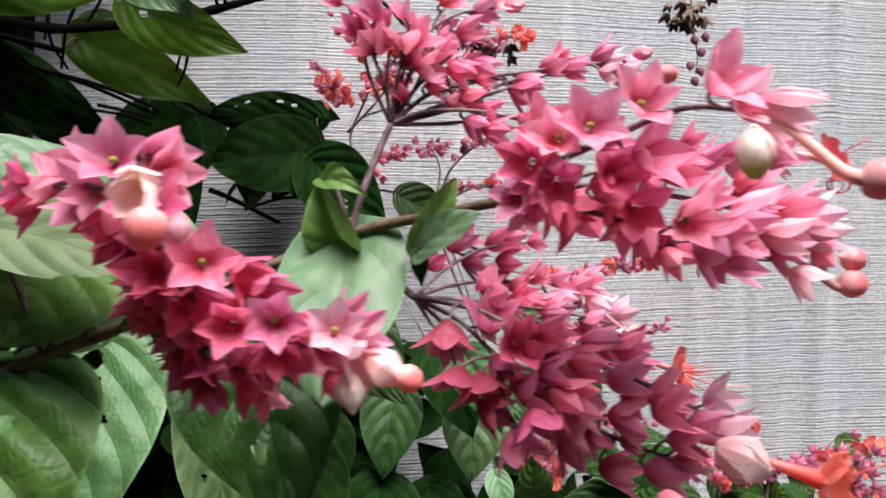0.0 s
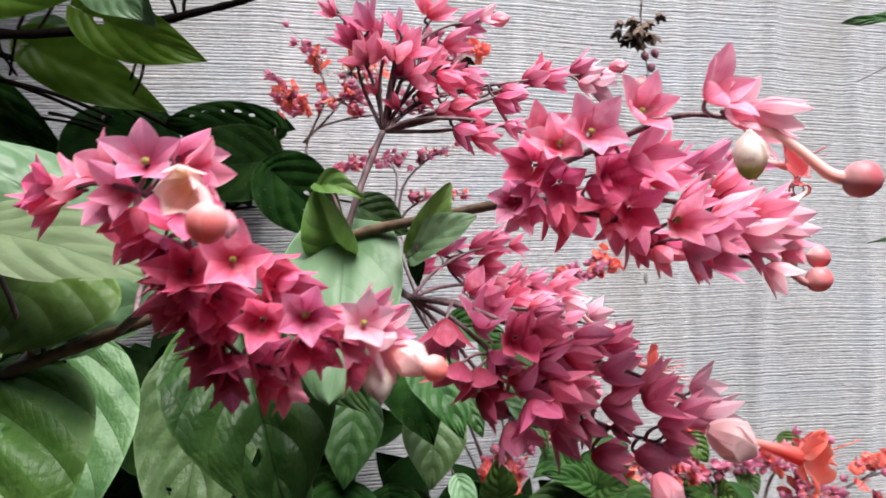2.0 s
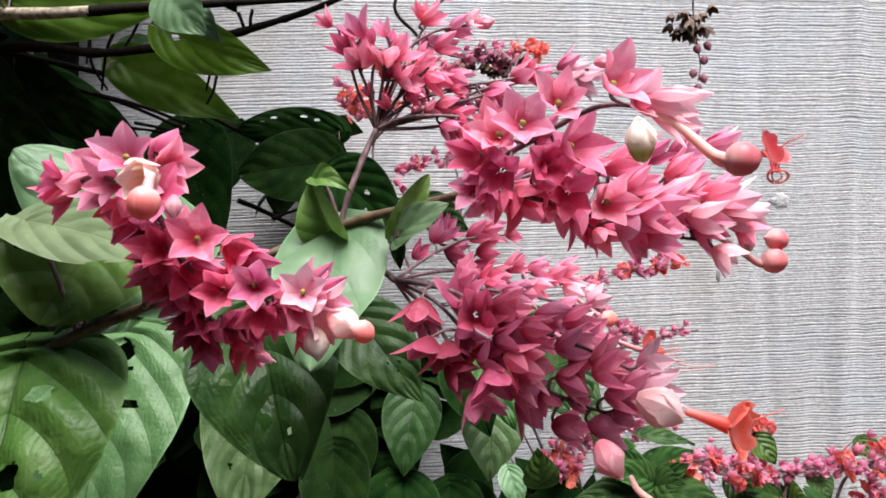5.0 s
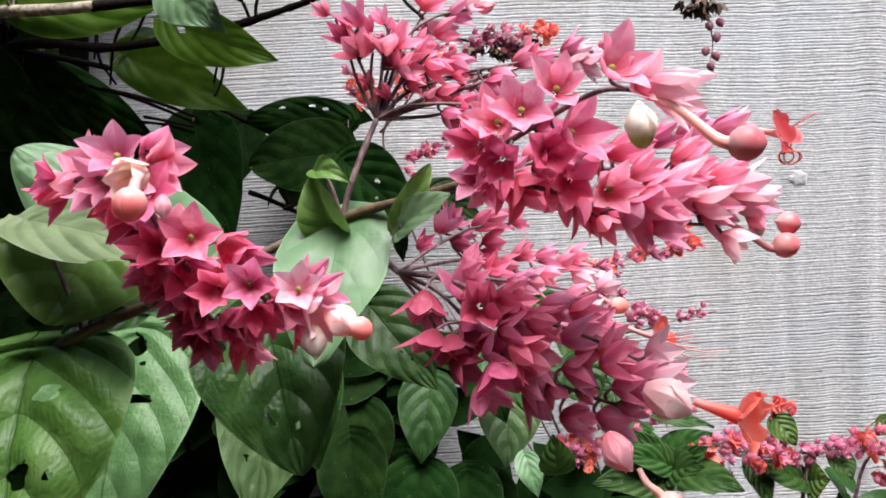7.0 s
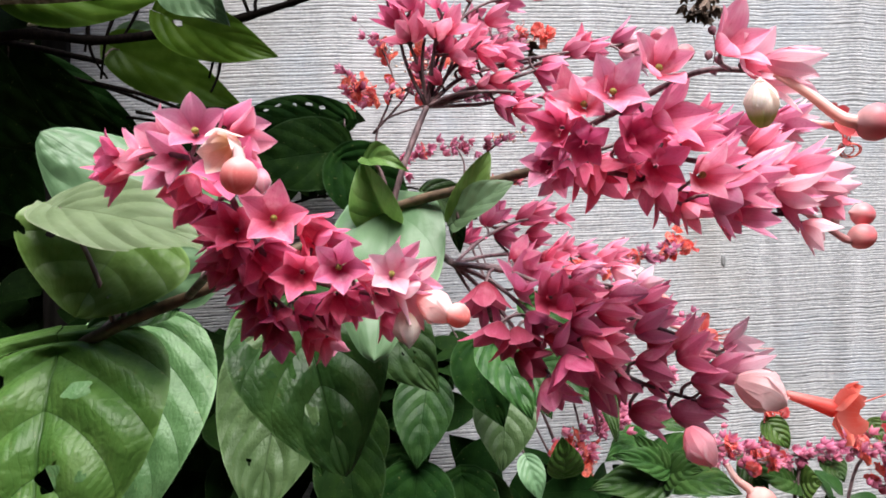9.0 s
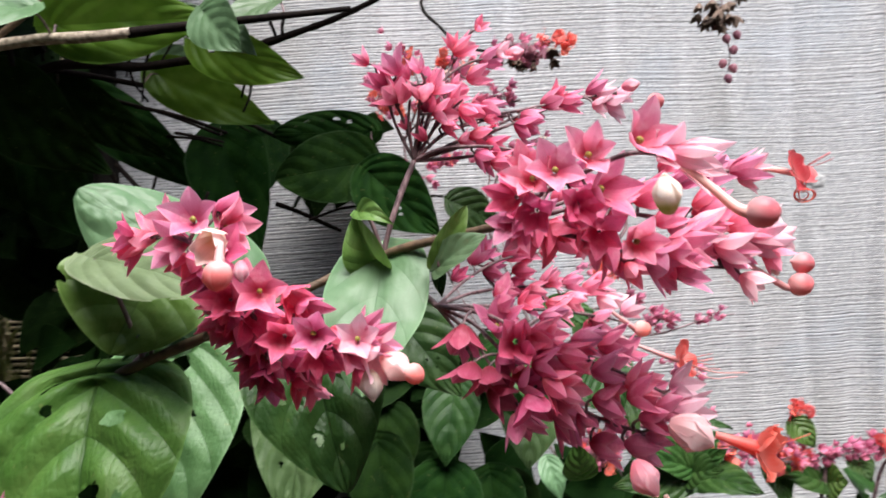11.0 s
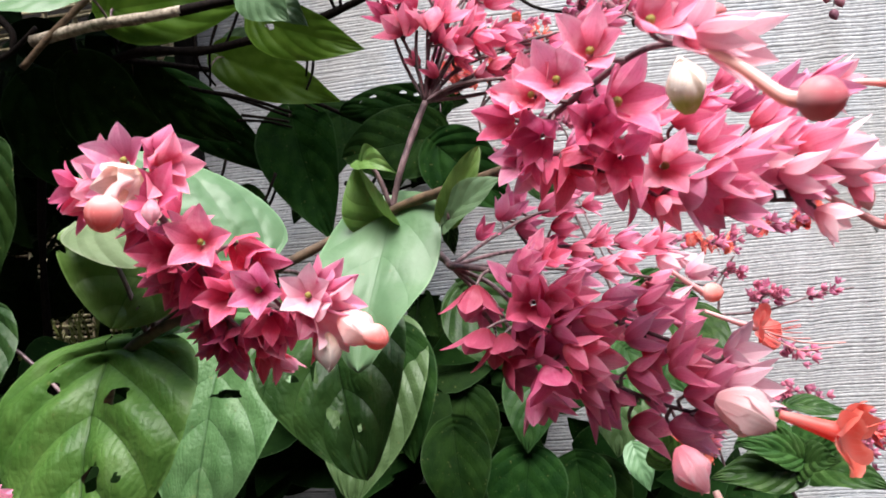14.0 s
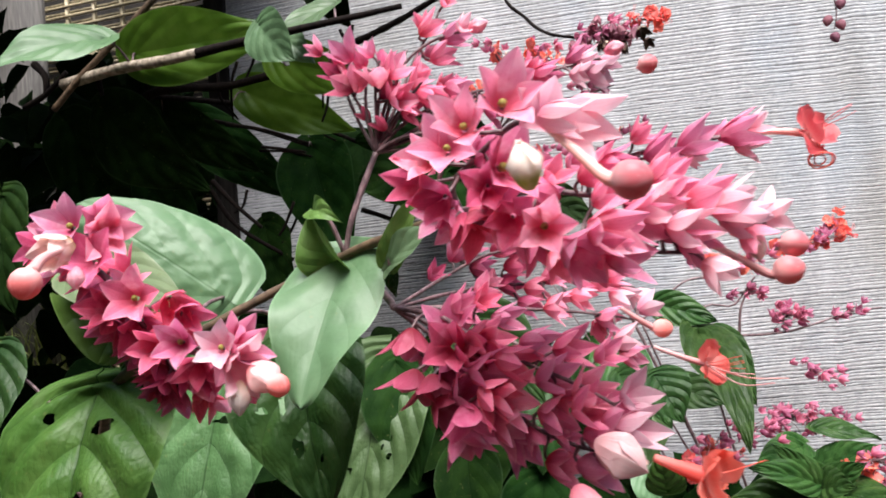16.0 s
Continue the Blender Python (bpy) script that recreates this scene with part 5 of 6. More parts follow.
# ---- the vine behind, in the shade on the left and below ----
back = thing("background_vine", (-1.35, 1.75, 0.0), "shaded climbing vine with large leaves, their shade put into the colour", "vine")
bm = bmesh.new()
tube(bm, [(-1.35, 1.75, 0.0), (-1.5, 1.7, 0.9), (-1.3, 1.5, 1.6), (-0.795, 1.125, 1.656), (-0.590, 1.120, 1.653), (-0.410, 1.113, 1.671), (-0.310, 1.101, 1.690), (-0.223, 1.097, 1.715), (-0.103, 1.105, 1.769)], 0.012, 0.004, 8, 8, 0.3)
part("stem", bm, SHADESTEM, back, at=(-1.35, 1.75, 0.0))
for points, r0, r1, mat in (
    ([(-0.789, 1.145, 1.666), (-0.704, 1.192, 1.655), (-0.603, 1.220, 1.633), (-0.509, 1.247, 1.596), (-0.402, 1.276, 1.542)], 0.006, 0.004, SHADESTEM),
    ([(-0.697, 1.213, 1.617), (-0.614, 1.239, 1.593), (-0.519, 1.267, 1.553)], 0.004, 0.003, SHADESTEM),
    ([(-0.615, 1.240, 1.551), (-0.562, 1.264, 1.546), (-0.514, 1.267, 1.531)], 0.003, 0.002, SHADESTEM),
    ([(-0.402, 1.237, 1.413), (-0.367, 1.259, 1.398), (-0.294, 1.305, 1.359)], 0.005, 0.004, SHADESTEM),
    ([(-0.340, 1.241, 1.380), (-0.283, 1.266, 1.401), (-0.228, 1.310, 1.409)], 0.003, 0.002, SHADESTEM),
    # one branch in two colours: painted lit on the left, shaded on the right
    ([(-0.719, 0.865, 1.618), (-0.610, 0.855, 1.623), (-0.526, 0.853, 1.622), (-0.470, 0.858, 1.626)], 0.009, 0.0075, LITBARK),
    ([(-0.474, 0.858, 1.6255), (-0.418, 0.864, 1.631), (-0.325, 0.873, 1.638), (-0.251, 0.890, 1.647), (-0.177, 0.917, 1.660)], 0.0077, 0.004, SHADESTEM),
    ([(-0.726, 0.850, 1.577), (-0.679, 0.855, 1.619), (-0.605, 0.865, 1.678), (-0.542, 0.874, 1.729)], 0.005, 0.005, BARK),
    ([(-0.618, 1.118, 1.687), (-0.614, 1.119, 1.634), (-0.613, 1.169, 1.603)], 0.003, 0.002, SHADESTEM),
    ([(-0.575, 1.121, 1.695), (-0.590, 1.120, 1.653), (-0.623, 1.168, 1.603)], 0.003, 0.002, SHADESTEM),
    ([(-0.529, 1.124, 1.723), (-0.546, 1.123, 1.685), (-0.566, 1.122, 1.652)], 0.003, 0.002, SHADESTEM),
    ([(-0.396, 1.114, 1.675), (-0.422, 1.153, 1.630), (-0.465, 1.230, 1.591)], 0.0025, 0.002, SHADESTEM),
    ([(-0.483, 1.249, 1.590), (-0.480, 1.259, 1.571), (-0.456, 1.261, 1.555)], 0.0025, 0.002, SHADESTEM),
    ([(-0.355, 1.097, 1.709), (-0.350, 1.098, 1.696), (-0.350, 1.108, 1.690)], 0.003, 0.003, SHADESTEM),
    ([(-0.332, 1.099, 1.714), (-0.335, 1.099, 1.700), (-0.335, 1.099, 1.686)], 0.003, 0.003, SHADESTEM),
    ([(-0.567, 1.342, 1.483), (-0.577, 1.288, 1.398), (-0.575, 1.237, 1.363)], 0.003, 0.003, SHADESTEM),
    ([(-0.705, 1.193, 1.485), (-0.658, 1.210, 1.403), (-0.557, 1.243, 1.328)], 0.005, 0.004, SHADESTEM),
    ([(-0.637, 1.150, 1.721), (-0.637, 1.150, 1.685), (-0.641, 1.150, 1.644)], 0.0030, 0.0021, SHADESTEM),
    ([(-0.666, 1.150, 1.488), (-0.619, 1.150, 1.438), (-0.566, 1.150, 1.391)], 0.0050, 0.0035, SHADESTEM),
    ([(-0.591, 1.150, 1.464), (-0.603, 1.150, 1.433), (-0.622, 1.150, 1.423)], 0.0030, 0.0021, SHADESTEM),
    ([(-0.495, 1.150, 1.432), (-0.517, 1.150, 1.390), (-0.531, 1.150, 1.373)], 0.0030, 0.0021, SHADESTEM),
    ([(-0.627, 1.150, 1.591), (-0.544, 1.150, 1.569), (-0.458, 1.150, 1.535)], 0.0040, 0.0028, SHADESTEM),
    ([(-0.554, 1.150, 1.540), (-0.507, 1.150, 1.530), (-0.464, 1.150, 1.519)], 0.0030, 0.0021, SHADESTEM),
    ([(-0.408, 1.150, 1.636), (-0.415, 1.150, 1.597), (-0.427, 1.150, 1.570)], 0.0030, 0.0021, SHADESTEM),
    ([(-0.780, 0.870, 1.661), (-0.759, 0.870, 1.637), (-0.760, 0.870, 1.610)], 0.0060, 0.0042, SHADESTEM),
    ([(-0.805, 0.870, 1.595), (-0.761, 0.870, 1.610), (-0.717, 0.870, 1.639)], 0.0050, 0.0035, SHADESTEM),
    ([(-0.657, 0.870, 1.630), (-0.656, 0.870, 1.612), (-0.652, 0.870, 1.594)], 0.0050, 0.0035, SHADESTEM),
    ([(-0.797, 1.150, 1.698), (-0.805, 1.150, 1.717), (-0.800, 1.150, 1.683)], 0.0040, 0.0028, SHADESTEM),
    ([(-0.205, 1.301, 1.397), (-0.124, 1.357, 1.426), (-0.048, 1.383, 1.410)], 0.003, 0.002, SHADESTEM),
):
    bm = bmesh.new()
    tube(bm, points, r0, r1, 8, 6, 0.1)
    part("branch", bm, mat, back)
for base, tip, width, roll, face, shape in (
    ((-0.476, 1.088, 1.680), (-0.298, 1.102, 1.613), 0.095, 0, (0.1, -1, -0.4), dict(mat=BACKLIT, fold=0.2, quilt=0.008, holes=((0.1, 0.13, 0.12, 0.05),))),
    ((-0.592, 1.170, 1.652), (-0.398, 1.236, 1.563), 0.10, -15, (0, -1, -0.4), dict(mat=BACKLIT, fold=0.25, quilt=0.008)),
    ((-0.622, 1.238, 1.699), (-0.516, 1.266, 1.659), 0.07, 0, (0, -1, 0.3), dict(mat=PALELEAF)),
    ((-0.229, 1.308, 1.553), (-0.396, 1.216, 1.542), 0.085, 0, (0, -1, -0.2), dict(mat=SHADELEAF, fold=-0.1, arch=0.04, blunt=0.5, point=0.8, quilt=0.01, holes=((0.50, 0.25, 0.07, 0.03), (0.60, 0.38, 0.06, 0.035), (0.55, 0.52, 0.07, 0.025), (0.60, 0.66, 0.07, 0.03), (0.45, 0.78, 0.06, 0.02)))),
    ((-0.228, 1.299, 1.491), (-0.392, 1.207, 1.455), 0.138, 0, (0.1, -1, 0.0), dict(mat=SHADELEAF, fold=0.08, heart=0.12, blunt=0.5, point=0.75, quilt=0.015)),
    ((-0.522, 1.287, 1.556), (-0.442, 1.254, 1.310), 0.16, 0, (0.2, -1, -0.25), dict(mat=SHADELEAF, fold=0.2)),
    ((-0.225, 1.249, 1.466), (-0.093, 1.260, 1.344), 0.13, 0, (0, -1, 0.0), dict(mat=SHADELEAF, holes=((0.2, 0.5, 0.05, 0.02), (0.35, 0.55, 0.05, 0.02), (-0.2, 0.4, 0.06, 0.03)))),
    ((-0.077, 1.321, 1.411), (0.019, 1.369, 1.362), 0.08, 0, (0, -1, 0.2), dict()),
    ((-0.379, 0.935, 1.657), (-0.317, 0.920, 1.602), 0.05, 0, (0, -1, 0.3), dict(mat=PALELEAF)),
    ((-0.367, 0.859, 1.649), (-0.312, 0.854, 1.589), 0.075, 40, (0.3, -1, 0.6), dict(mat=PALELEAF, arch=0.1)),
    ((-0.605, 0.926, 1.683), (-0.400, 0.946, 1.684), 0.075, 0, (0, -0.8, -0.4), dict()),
    ((-0.580, 0.863, 1.644), (-0.379, 0.927, 1.663), 0.11, 0, (0.1, -1, -0.3), dict(mat=BACKLIT, quilt=0.008, holes=((0.2, 0.62, 0.05, 0.03),))),
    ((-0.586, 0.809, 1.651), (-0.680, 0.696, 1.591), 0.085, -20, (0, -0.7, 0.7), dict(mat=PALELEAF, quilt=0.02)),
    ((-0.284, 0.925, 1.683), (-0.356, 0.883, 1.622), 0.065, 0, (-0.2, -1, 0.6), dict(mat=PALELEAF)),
    ((-0.801, 1.265, 1.644), (-0.594, 1.387, 1.452), 0.12, 0, (0, -1, 0.2), dict(mat=SHADELEAF, fold=0.1)),
    ((-0.492, 1.469, 1.587), (-0.583, 1.392, 1.352), 0.14, 0, (0.2, -1, 0.1), dict(mat=SHADELEAF)),
    ((-0.632, 1.271, 1.402), (-0.554, 1.246, 1.216), 0.13, 0, (-0.2, -1, 0.1), dict(mat=SHADELEAF)),
    ((-0.878, 1.121, 1.640), (-0.692, 1.176, 1.474), 0.17, 0, (0.1, -1, -0.3), dict(mat=SHADELEAF, fold=0.1)),
    ((-1.037, 1.190, 1.647), (-0.905, 1.232, 1.408), 0.18, 0, (0.2, -1, -0.2), dict(mat=SHADELEAF, fold=0.1)),
    ((-0.804, 1.198, 1.651), (-0.616, 1.254, 1.510), 0.11, 0, (0, -1, -0.3), dict(mat=SHADELEAF, fold=0.1)),
    ((-0.900, 1.237, 1.555), (-0.785, 1.276, 1.359), 0.17, 0, (0.1, -1, -0.2), dict(mat=SHADELEAF, fold=0.1)),
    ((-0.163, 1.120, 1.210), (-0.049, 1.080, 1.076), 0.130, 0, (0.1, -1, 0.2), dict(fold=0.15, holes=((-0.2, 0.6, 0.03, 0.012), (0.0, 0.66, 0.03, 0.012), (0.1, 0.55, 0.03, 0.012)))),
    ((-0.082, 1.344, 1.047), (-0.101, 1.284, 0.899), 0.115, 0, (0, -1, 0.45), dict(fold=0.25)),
    ((0.008, 1.318, 1.120), (0.060, 1.282, 0.976), 0.115, 0, (-0.1, -1, 0.4), dict(fold=0.2, mat=SHADELEAF)),
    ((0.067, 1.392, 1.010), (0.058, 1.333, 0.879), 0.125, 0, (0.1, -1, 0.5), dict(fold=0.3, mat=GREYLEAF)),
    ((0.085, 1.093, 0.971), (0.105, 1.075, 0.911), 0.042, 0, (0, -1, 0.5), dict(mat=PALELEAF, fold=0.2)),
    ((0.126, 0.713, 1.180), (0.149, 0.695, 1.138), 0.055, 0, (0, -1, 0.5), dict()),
    ((-0.209, 1.177, 0.976), (-0.180, 1.129, 0.815), 0.12, 0, (0.1, -1, -0.4), dict(mat=SHADELEAF)),
    ((-0.101, 1.304, 0.891), (-0.121, 1.264, 0.730), 0.15, 0, (0, -1, -0.4), dict(mat=SHADELEAF)),
    ((-0.018, 1.349, 0.867), (0.012, 1.291, 0.719), 0.13, 0, (0, -1, -0.4), dict(mat=SHADELEAF)),
    ((-0.220, 1.334, 0.998), (-0.236, 1.284, 0.818), 0.14, 0, (0.1, -1, -0.15), dict(mat=SHADELEAF)),
    ((-0.143, 1.411, 0.888), (-0.175, 1.360, 0.691), 0.16, 0, (0, -1, -0.15), dict(mat=SHADELEAF)),
    ((0.005, 1.422, 0.839), (0.014, 1.374, 0.687), 0.15, 0, (0, -1, -0.15), dict(mat=SHADELEAF)),
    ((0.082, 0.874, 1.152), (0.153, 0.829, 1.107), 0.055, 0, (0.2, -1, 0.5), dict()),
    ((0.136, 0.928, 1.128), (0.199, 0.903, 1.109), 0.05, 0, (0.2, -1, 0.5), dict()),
    ((-0.229, 0.930, 1.168), (-0.194, 0.892, 1.007), 0.11, 0, (0.2, -1, 0.3), dict(mat=SHADELEAF)),
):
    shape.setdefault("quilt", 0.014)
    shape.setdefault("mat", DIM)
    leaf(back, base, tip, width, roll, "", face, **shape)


def heap(name, parent, count, corner_a, corner_b, size, mat, seed, lift=0.7, gap=False):
    """Many leaves that nobody could count, joined into one mesh; gap: thin the leaves along the camera's sight line to
    the far fence.
    """
    r, bm = random.Random(seed), bmesh.new()
    uv = bm.loops.layers.uv.verify()
    for _ in range(count):
        base = Vector([r.uniform(a, b) for a, b in zip(corner_a, corner_b)])
        tip = base + Vector((r.uniform(-0.7, 0.7), r.uniform(-0.7, 0.2), r.uniform(-1, 0.2))).normalized() * size * r.uniform(0.6, 1.2)
        if gap and r.random() < 0.6 and -1.15 < base.x / base.y < -0.72 and -0.19 < (base.z - 1.33) / base.y < 0.07:
            continue
        m = leaf_pose(base, tip, r.uniform(-40, 40), (r.uniform(-0.4, 0.4), -0.7, lift))
        length = (tip - base).length
        rows = []
        for i in range(7):
            v = i / 6
            w = 0.33 * length * math.sin(math.pi * v**0.6) ** 0.85
            rows.append([bm.verts.new(m @ Vector((u * w, length * v, 0.2 * abs(u) * w + 0.3 * length * v * (1 - v)))) for u in (-1, -0.5, 0, 0.5, 1)])
        grid_faces(bm, rows, uv, lambda b: b / 4, lambda a: a / 6)
    ob = part(name, bm, mat, parent)
    ob["kind"] = "stuff"
    return ob


heap("shaded_leaves", back, 1000, (-3.0, 1.75, 1.16), (-1.05, 2.8, 2.10), 0.20, SHADELEAF, 21, 0.1, True)
heap("shaded_leaves", back, 420, (-3.2, 1.75, 0.1), (-2.0, 2.8, 1.16), 0.20, SHADELEAF, 35, 0.1, True)
heap("shaded_leaves", back, 160, (-1.52, 1.75, 0.1), (-1.0, 2.6, 1.16), 0.18, SHADELEAF, 36, 0.1, True)
heap("shaded_leaves", back, 560, (-1.2, 1.36, 0.1), (-0.06, 1.62, 1.14), 0.16, SHADELEAF, 22, 0.0, True)
# the next two heaps are hidden light blockers, added to darken what is below
heap("shaded_leaves", back, 200, (-0.50, 1.45, 1.03), (-0.04, 1.64, 1.10), 0.10, SHADELEAF, 28, 2.5)
heap("shaded_leaves", back, 60, (-0.46, 1.54, 1.46), (-0.30, 1.66, 1.62), 0.09, SHADELEAF, 29, 1.0)
heap("shaded_leaves", back, 260, (-0.15, 1.4, 0.2), (0.33, 1.64, 0.84), 0.13, SHADELEAF, 33, 0.0)
# heaps above the view are added canopy that blocks light from overhead
heap("overhead_leaves", back, 90, (-1.7, 0.62, 2.08), (-0.6, 0.95, 2.24), 0.16, SHADELEAF, 41)
heap("overhead_leaves", back, 60, (-0.55, 0.95, 1.93), (-0.20, 1.40, 2.05), 0.14, SHADELEAF, 27)
heap("shaded_leaves", back, 90, (-0.80, 1.3, 1.00), (-0.24, 1.5, 1.18), 0.13, SHADELEAF, 30, 0.0, True)
heap("overhead_leaves", back, 380, (-2.4, 0.70, 1.74), (-0.97, 1.02, 1.98), 0.14, SHADELEAF, 37)
heap("overhead_leaves", back, 300, (-3.0, 1.0, 1.94), (-1.65, 1.7, 2.25), 0.18, SHADELEAF, 38)
heap("overhead_leaves", back, 460, (-2.4, 0.74, 1.98), (-0.55, 1.08, 2.16), 0.14, SHADELEAF, 25)
heap("overhead_leaves", back, 600, (-2.3, 1.0, 2.36), (-0.75, 1.7, 2.6), 0.18, SHADELEAF, 24)
heap("overhead_leaves", back, 1000, (-2.9, 0.9, 3.22), (-0.6, 3.3, 3.5), 0.20, SHADELEAF, 23)

# ---- small flowering shrub at the foot of the screen ----
def floret_spray(parent, bm, place, way, n, spread, mats, seed, size=0.0165):
    """A loose head of small calyces and red corollas on hair-thin stalks."""
    r = random.Random(seed)
    q = Vector(place)
    for k in range(n):
        off = Vector([r.gauss(0, 0.5) for _ in range(3)]) * spread * 0.75 + Vector(way) * r.uniform(-0.7, 0.9)
        tip = q + off
        tube(bm, [q - Vector(way) * 0.2, q + off * 0.5, tip], 0.0009, 0.0006, 4, 2)
        mat = mats[r.randrange(len(mats))]
        d = Vector(way).normalized() + Vector([r.uniform(-0.9, 0.9) for _ in range(3)])
        if mat is RED:
            placed("floret", SMALL_RED, aim(tip, d, r.uniform(0, 6), size * r.uniform(0.8, 1.1)), parent)
        elif mat is CREAM:
            placed("floret_bud", BUD, aim(tip, d, 0, size * 0.55), parent)
        else:
            placed("floret", SMALL_MAUVE[r.randrange(2)], aim(tip, d, r.uniform(0, 6), size * r.uniform(0.8, 1.3)), parent)


SMALL_MAUVE = [calyx_mesh(0.25, 71, MAUVE), calyx_mesh(0.45, 72, MAUVE)]
SMALL_RED = red_flower_mesh(5)
M, MR, MRC = (MAUVE,), (MAUVE, MAUVE, RED), (MAUVE, RED, CREAM)
slender = thing("slender_flowering_shrub", (0.35, 1.5, 0.0), "thin-stemmed shrub with loose sprays of small mauve and red flowers", "shrub")
for points in (
    [(0.35, 1.5, 0.0), (0.30, 1.5, 0.6), (0.198, 1.539, 1.119), (0.268, 1.561, 1.172), (0.311, 1.573, 1.226)],
    [(0.198, 1.539, 1.119), (0.252, 1.557, 1.109), (0.351, 1.588, 1.107), (0.419, 1.609, 1.120), (0.486, 1.631, 1.138), (0.553, 1.652, 1.144)],
    [(0.043, 1.490, 1.119), (0.114, 1.511, 1.178), (0.172, 1.529, 1.225), (0.228, 1.547, 1.233)],
    [(0.272, 1.563, 1.102), (0.278, 1.564, 1.159), (0.292, 1.568, 1.193)],
    [(-0.096, 1.521, 1.241), (-0.179, 1.526, 1.469), (-0.191, 1.525, 1.576), (-0.109, 1.510, 1.614), (-0.003, 1.493, 1.624), (0.068, 1.481, 1.636)],
    [(-0.191, 1.525, 1.576), (-0.156, 1.516, 1.660), (-0.168, 1.516, 1.719), (-0.192, 1.519, 1.767)],
    [(-0.203, 1.527, 1.564), (-0.133, 1.513, 1.636), (-0.098, 1.506, 1.695)],
    [(-0.002, 1.501, 1.385), (0.010, 1.496, 1.468), (0.057, 1.487, 1.522), (0.104, 1.478, 1.546)],
    [(-0.002, 1.501, 1.385), (0.022, 1.496, 1.421), (0.069, 1.487, 1.444), (0.151, 1.474, 1.450)],
    [(0.30, 1.5, 0.6), (-0.007, 1.447, 1.349), (-0.011, 1.446, 1.408), (-0.004, 1.446, 1.478), (-0.021, 1.445, 1.520)],
    [(0.32, 1.5, 0.5), (-0.096, 1.521, 1.241)],
    [(0.32, 1.5, 0.5), (-0.002, 1.501, 1.385)],
    [(0.30, 1.5, 0.6), (0.043, 1.490, 1.119)],
):
    bm = bmesh.new()
    tube(bm, points, 0.0032, 0.0018, 6, 6, 0.2)
    part("branch", bm, STEM, slender)
bm = bmesh.new()
for n, (place, way, count, spread, mats) in enumerate((
    ((0.365, 1.592, 1.141), (0.03, 0, 0.01), 26, 0.03, M),
    ((0.486, 1.631, 1.138), (0.04, 0, 0.01), 10, 0.012, M),
    ((0.281, 1.564, 1.194), (0.05, 0, 0), 12, 0.02, M),
    ((0.241, 1.551, 1.261), (0.09, 0, -0.01), 22, 0.018, MR),
    ((0.466, 1.621, 1.319), (0.03, 0, 0.03), 10, 0.02, (RED, RED, MAUVE)),
    ((0.412, 1.609, 1.027), (0.04, 0, -0.02), 18, 0.028, M),
    ((0.356, 1.561, 0.940), (0.06, 0, 0), 34, 0.04, M),
    ((0.448, 1.622, 0.926), (0.04, 0, 0), 12, 0.02, M),
    ((-0.186, 1.518, 1.761), (-0.04, 0, 0.04), 18, 0.028, MRC),
    ((-0.098, 1.505, 1.713), (0.03, 0, 0.02), 34, 0.036, MRC),
    ((-0.251, 1.531, 1.684), (-0.03, 0, 0.02), 8, 0.02, (RED, MAUVE)),
    ((-0.239, 1.530, 1.642), (0.02, 0, 0), 14, 0.03, MR),
    ((-0.121, 1.511, 1.654), (0.06, 0, 0.0), 30, 0.04, MR),
    ((0.009, 1.490, 1.648), (0.05, 0, 0.0), 20, 0.035, M),
    ((-0.026, 1.500, 1.528), (0.06, 0, 0.0), 16, 0.025, M),
    ((0.080, 1.482, 1.542), (0.06, 0, 0.01), 18, 0.022, MRC),
    ((0.069, 1.487, 1.448), (0.08, 0, 0.01), 20, 0.015, MR),
    ((-0.180, 1.433, 1.488), (0.05, 0, -0.02), 18, 0.025, M),
    ((-0.109, 1.438, 1.504), (0.06, 0, 0.01), 14, 0.015, MR),
    ((0.049, 1.418, 1.734), (0.05, 0, 0.0), 26, 0.04, (MAUVE, MAUVE, MAUVE, CREAM)),
    ((0.142, 1.425, 1.743), (0.05, 0, 0.01), 16, 0.025, (RED,)),
    ((-0.056, 1.411, 1.684), (0.05, 0, 0.01), 24, 0.04, MRC),
    ((-0.218, 1.399, 1.630), (-0.02, 0, 0.02), 20, 0.03, MR),
    ((0.339, 1.443, 1.282), (0.08, 0, 0.02), 24, 0.018, MR),
    ((0.419, 1.449, 1.292), (0.05, 0, 0.01), 12, 0.015, (RED, MAUVE)),
    ((0.257, 1.437, 1.261), (0.05, 0, 0.0), 12, 0.02, (RED, MAUVE)),
    ((0.176, 1.284, 0.923), (0.05, 0, 0.0), 34, 0.035, (MAUVE, RED)),
    ((0.194, 1.383, 0.921), (0.04, 0, 0.0), 34, 0.04, MR),
    ((0.272, 1.421, 0.954), (0.04, 0, 0.0), 26, 0.035, M),
)):
    floret_spray(slender, bm, place, way, count, spread, mats, 100 + n)
part("fine_twig", bm, STEM, slender)["kind"] = "stuff"

bush = thing("low_leafy_shrub", (0.65, 1.35, 0.0), "low green shrub with small mauve and red flowers", "shrub")
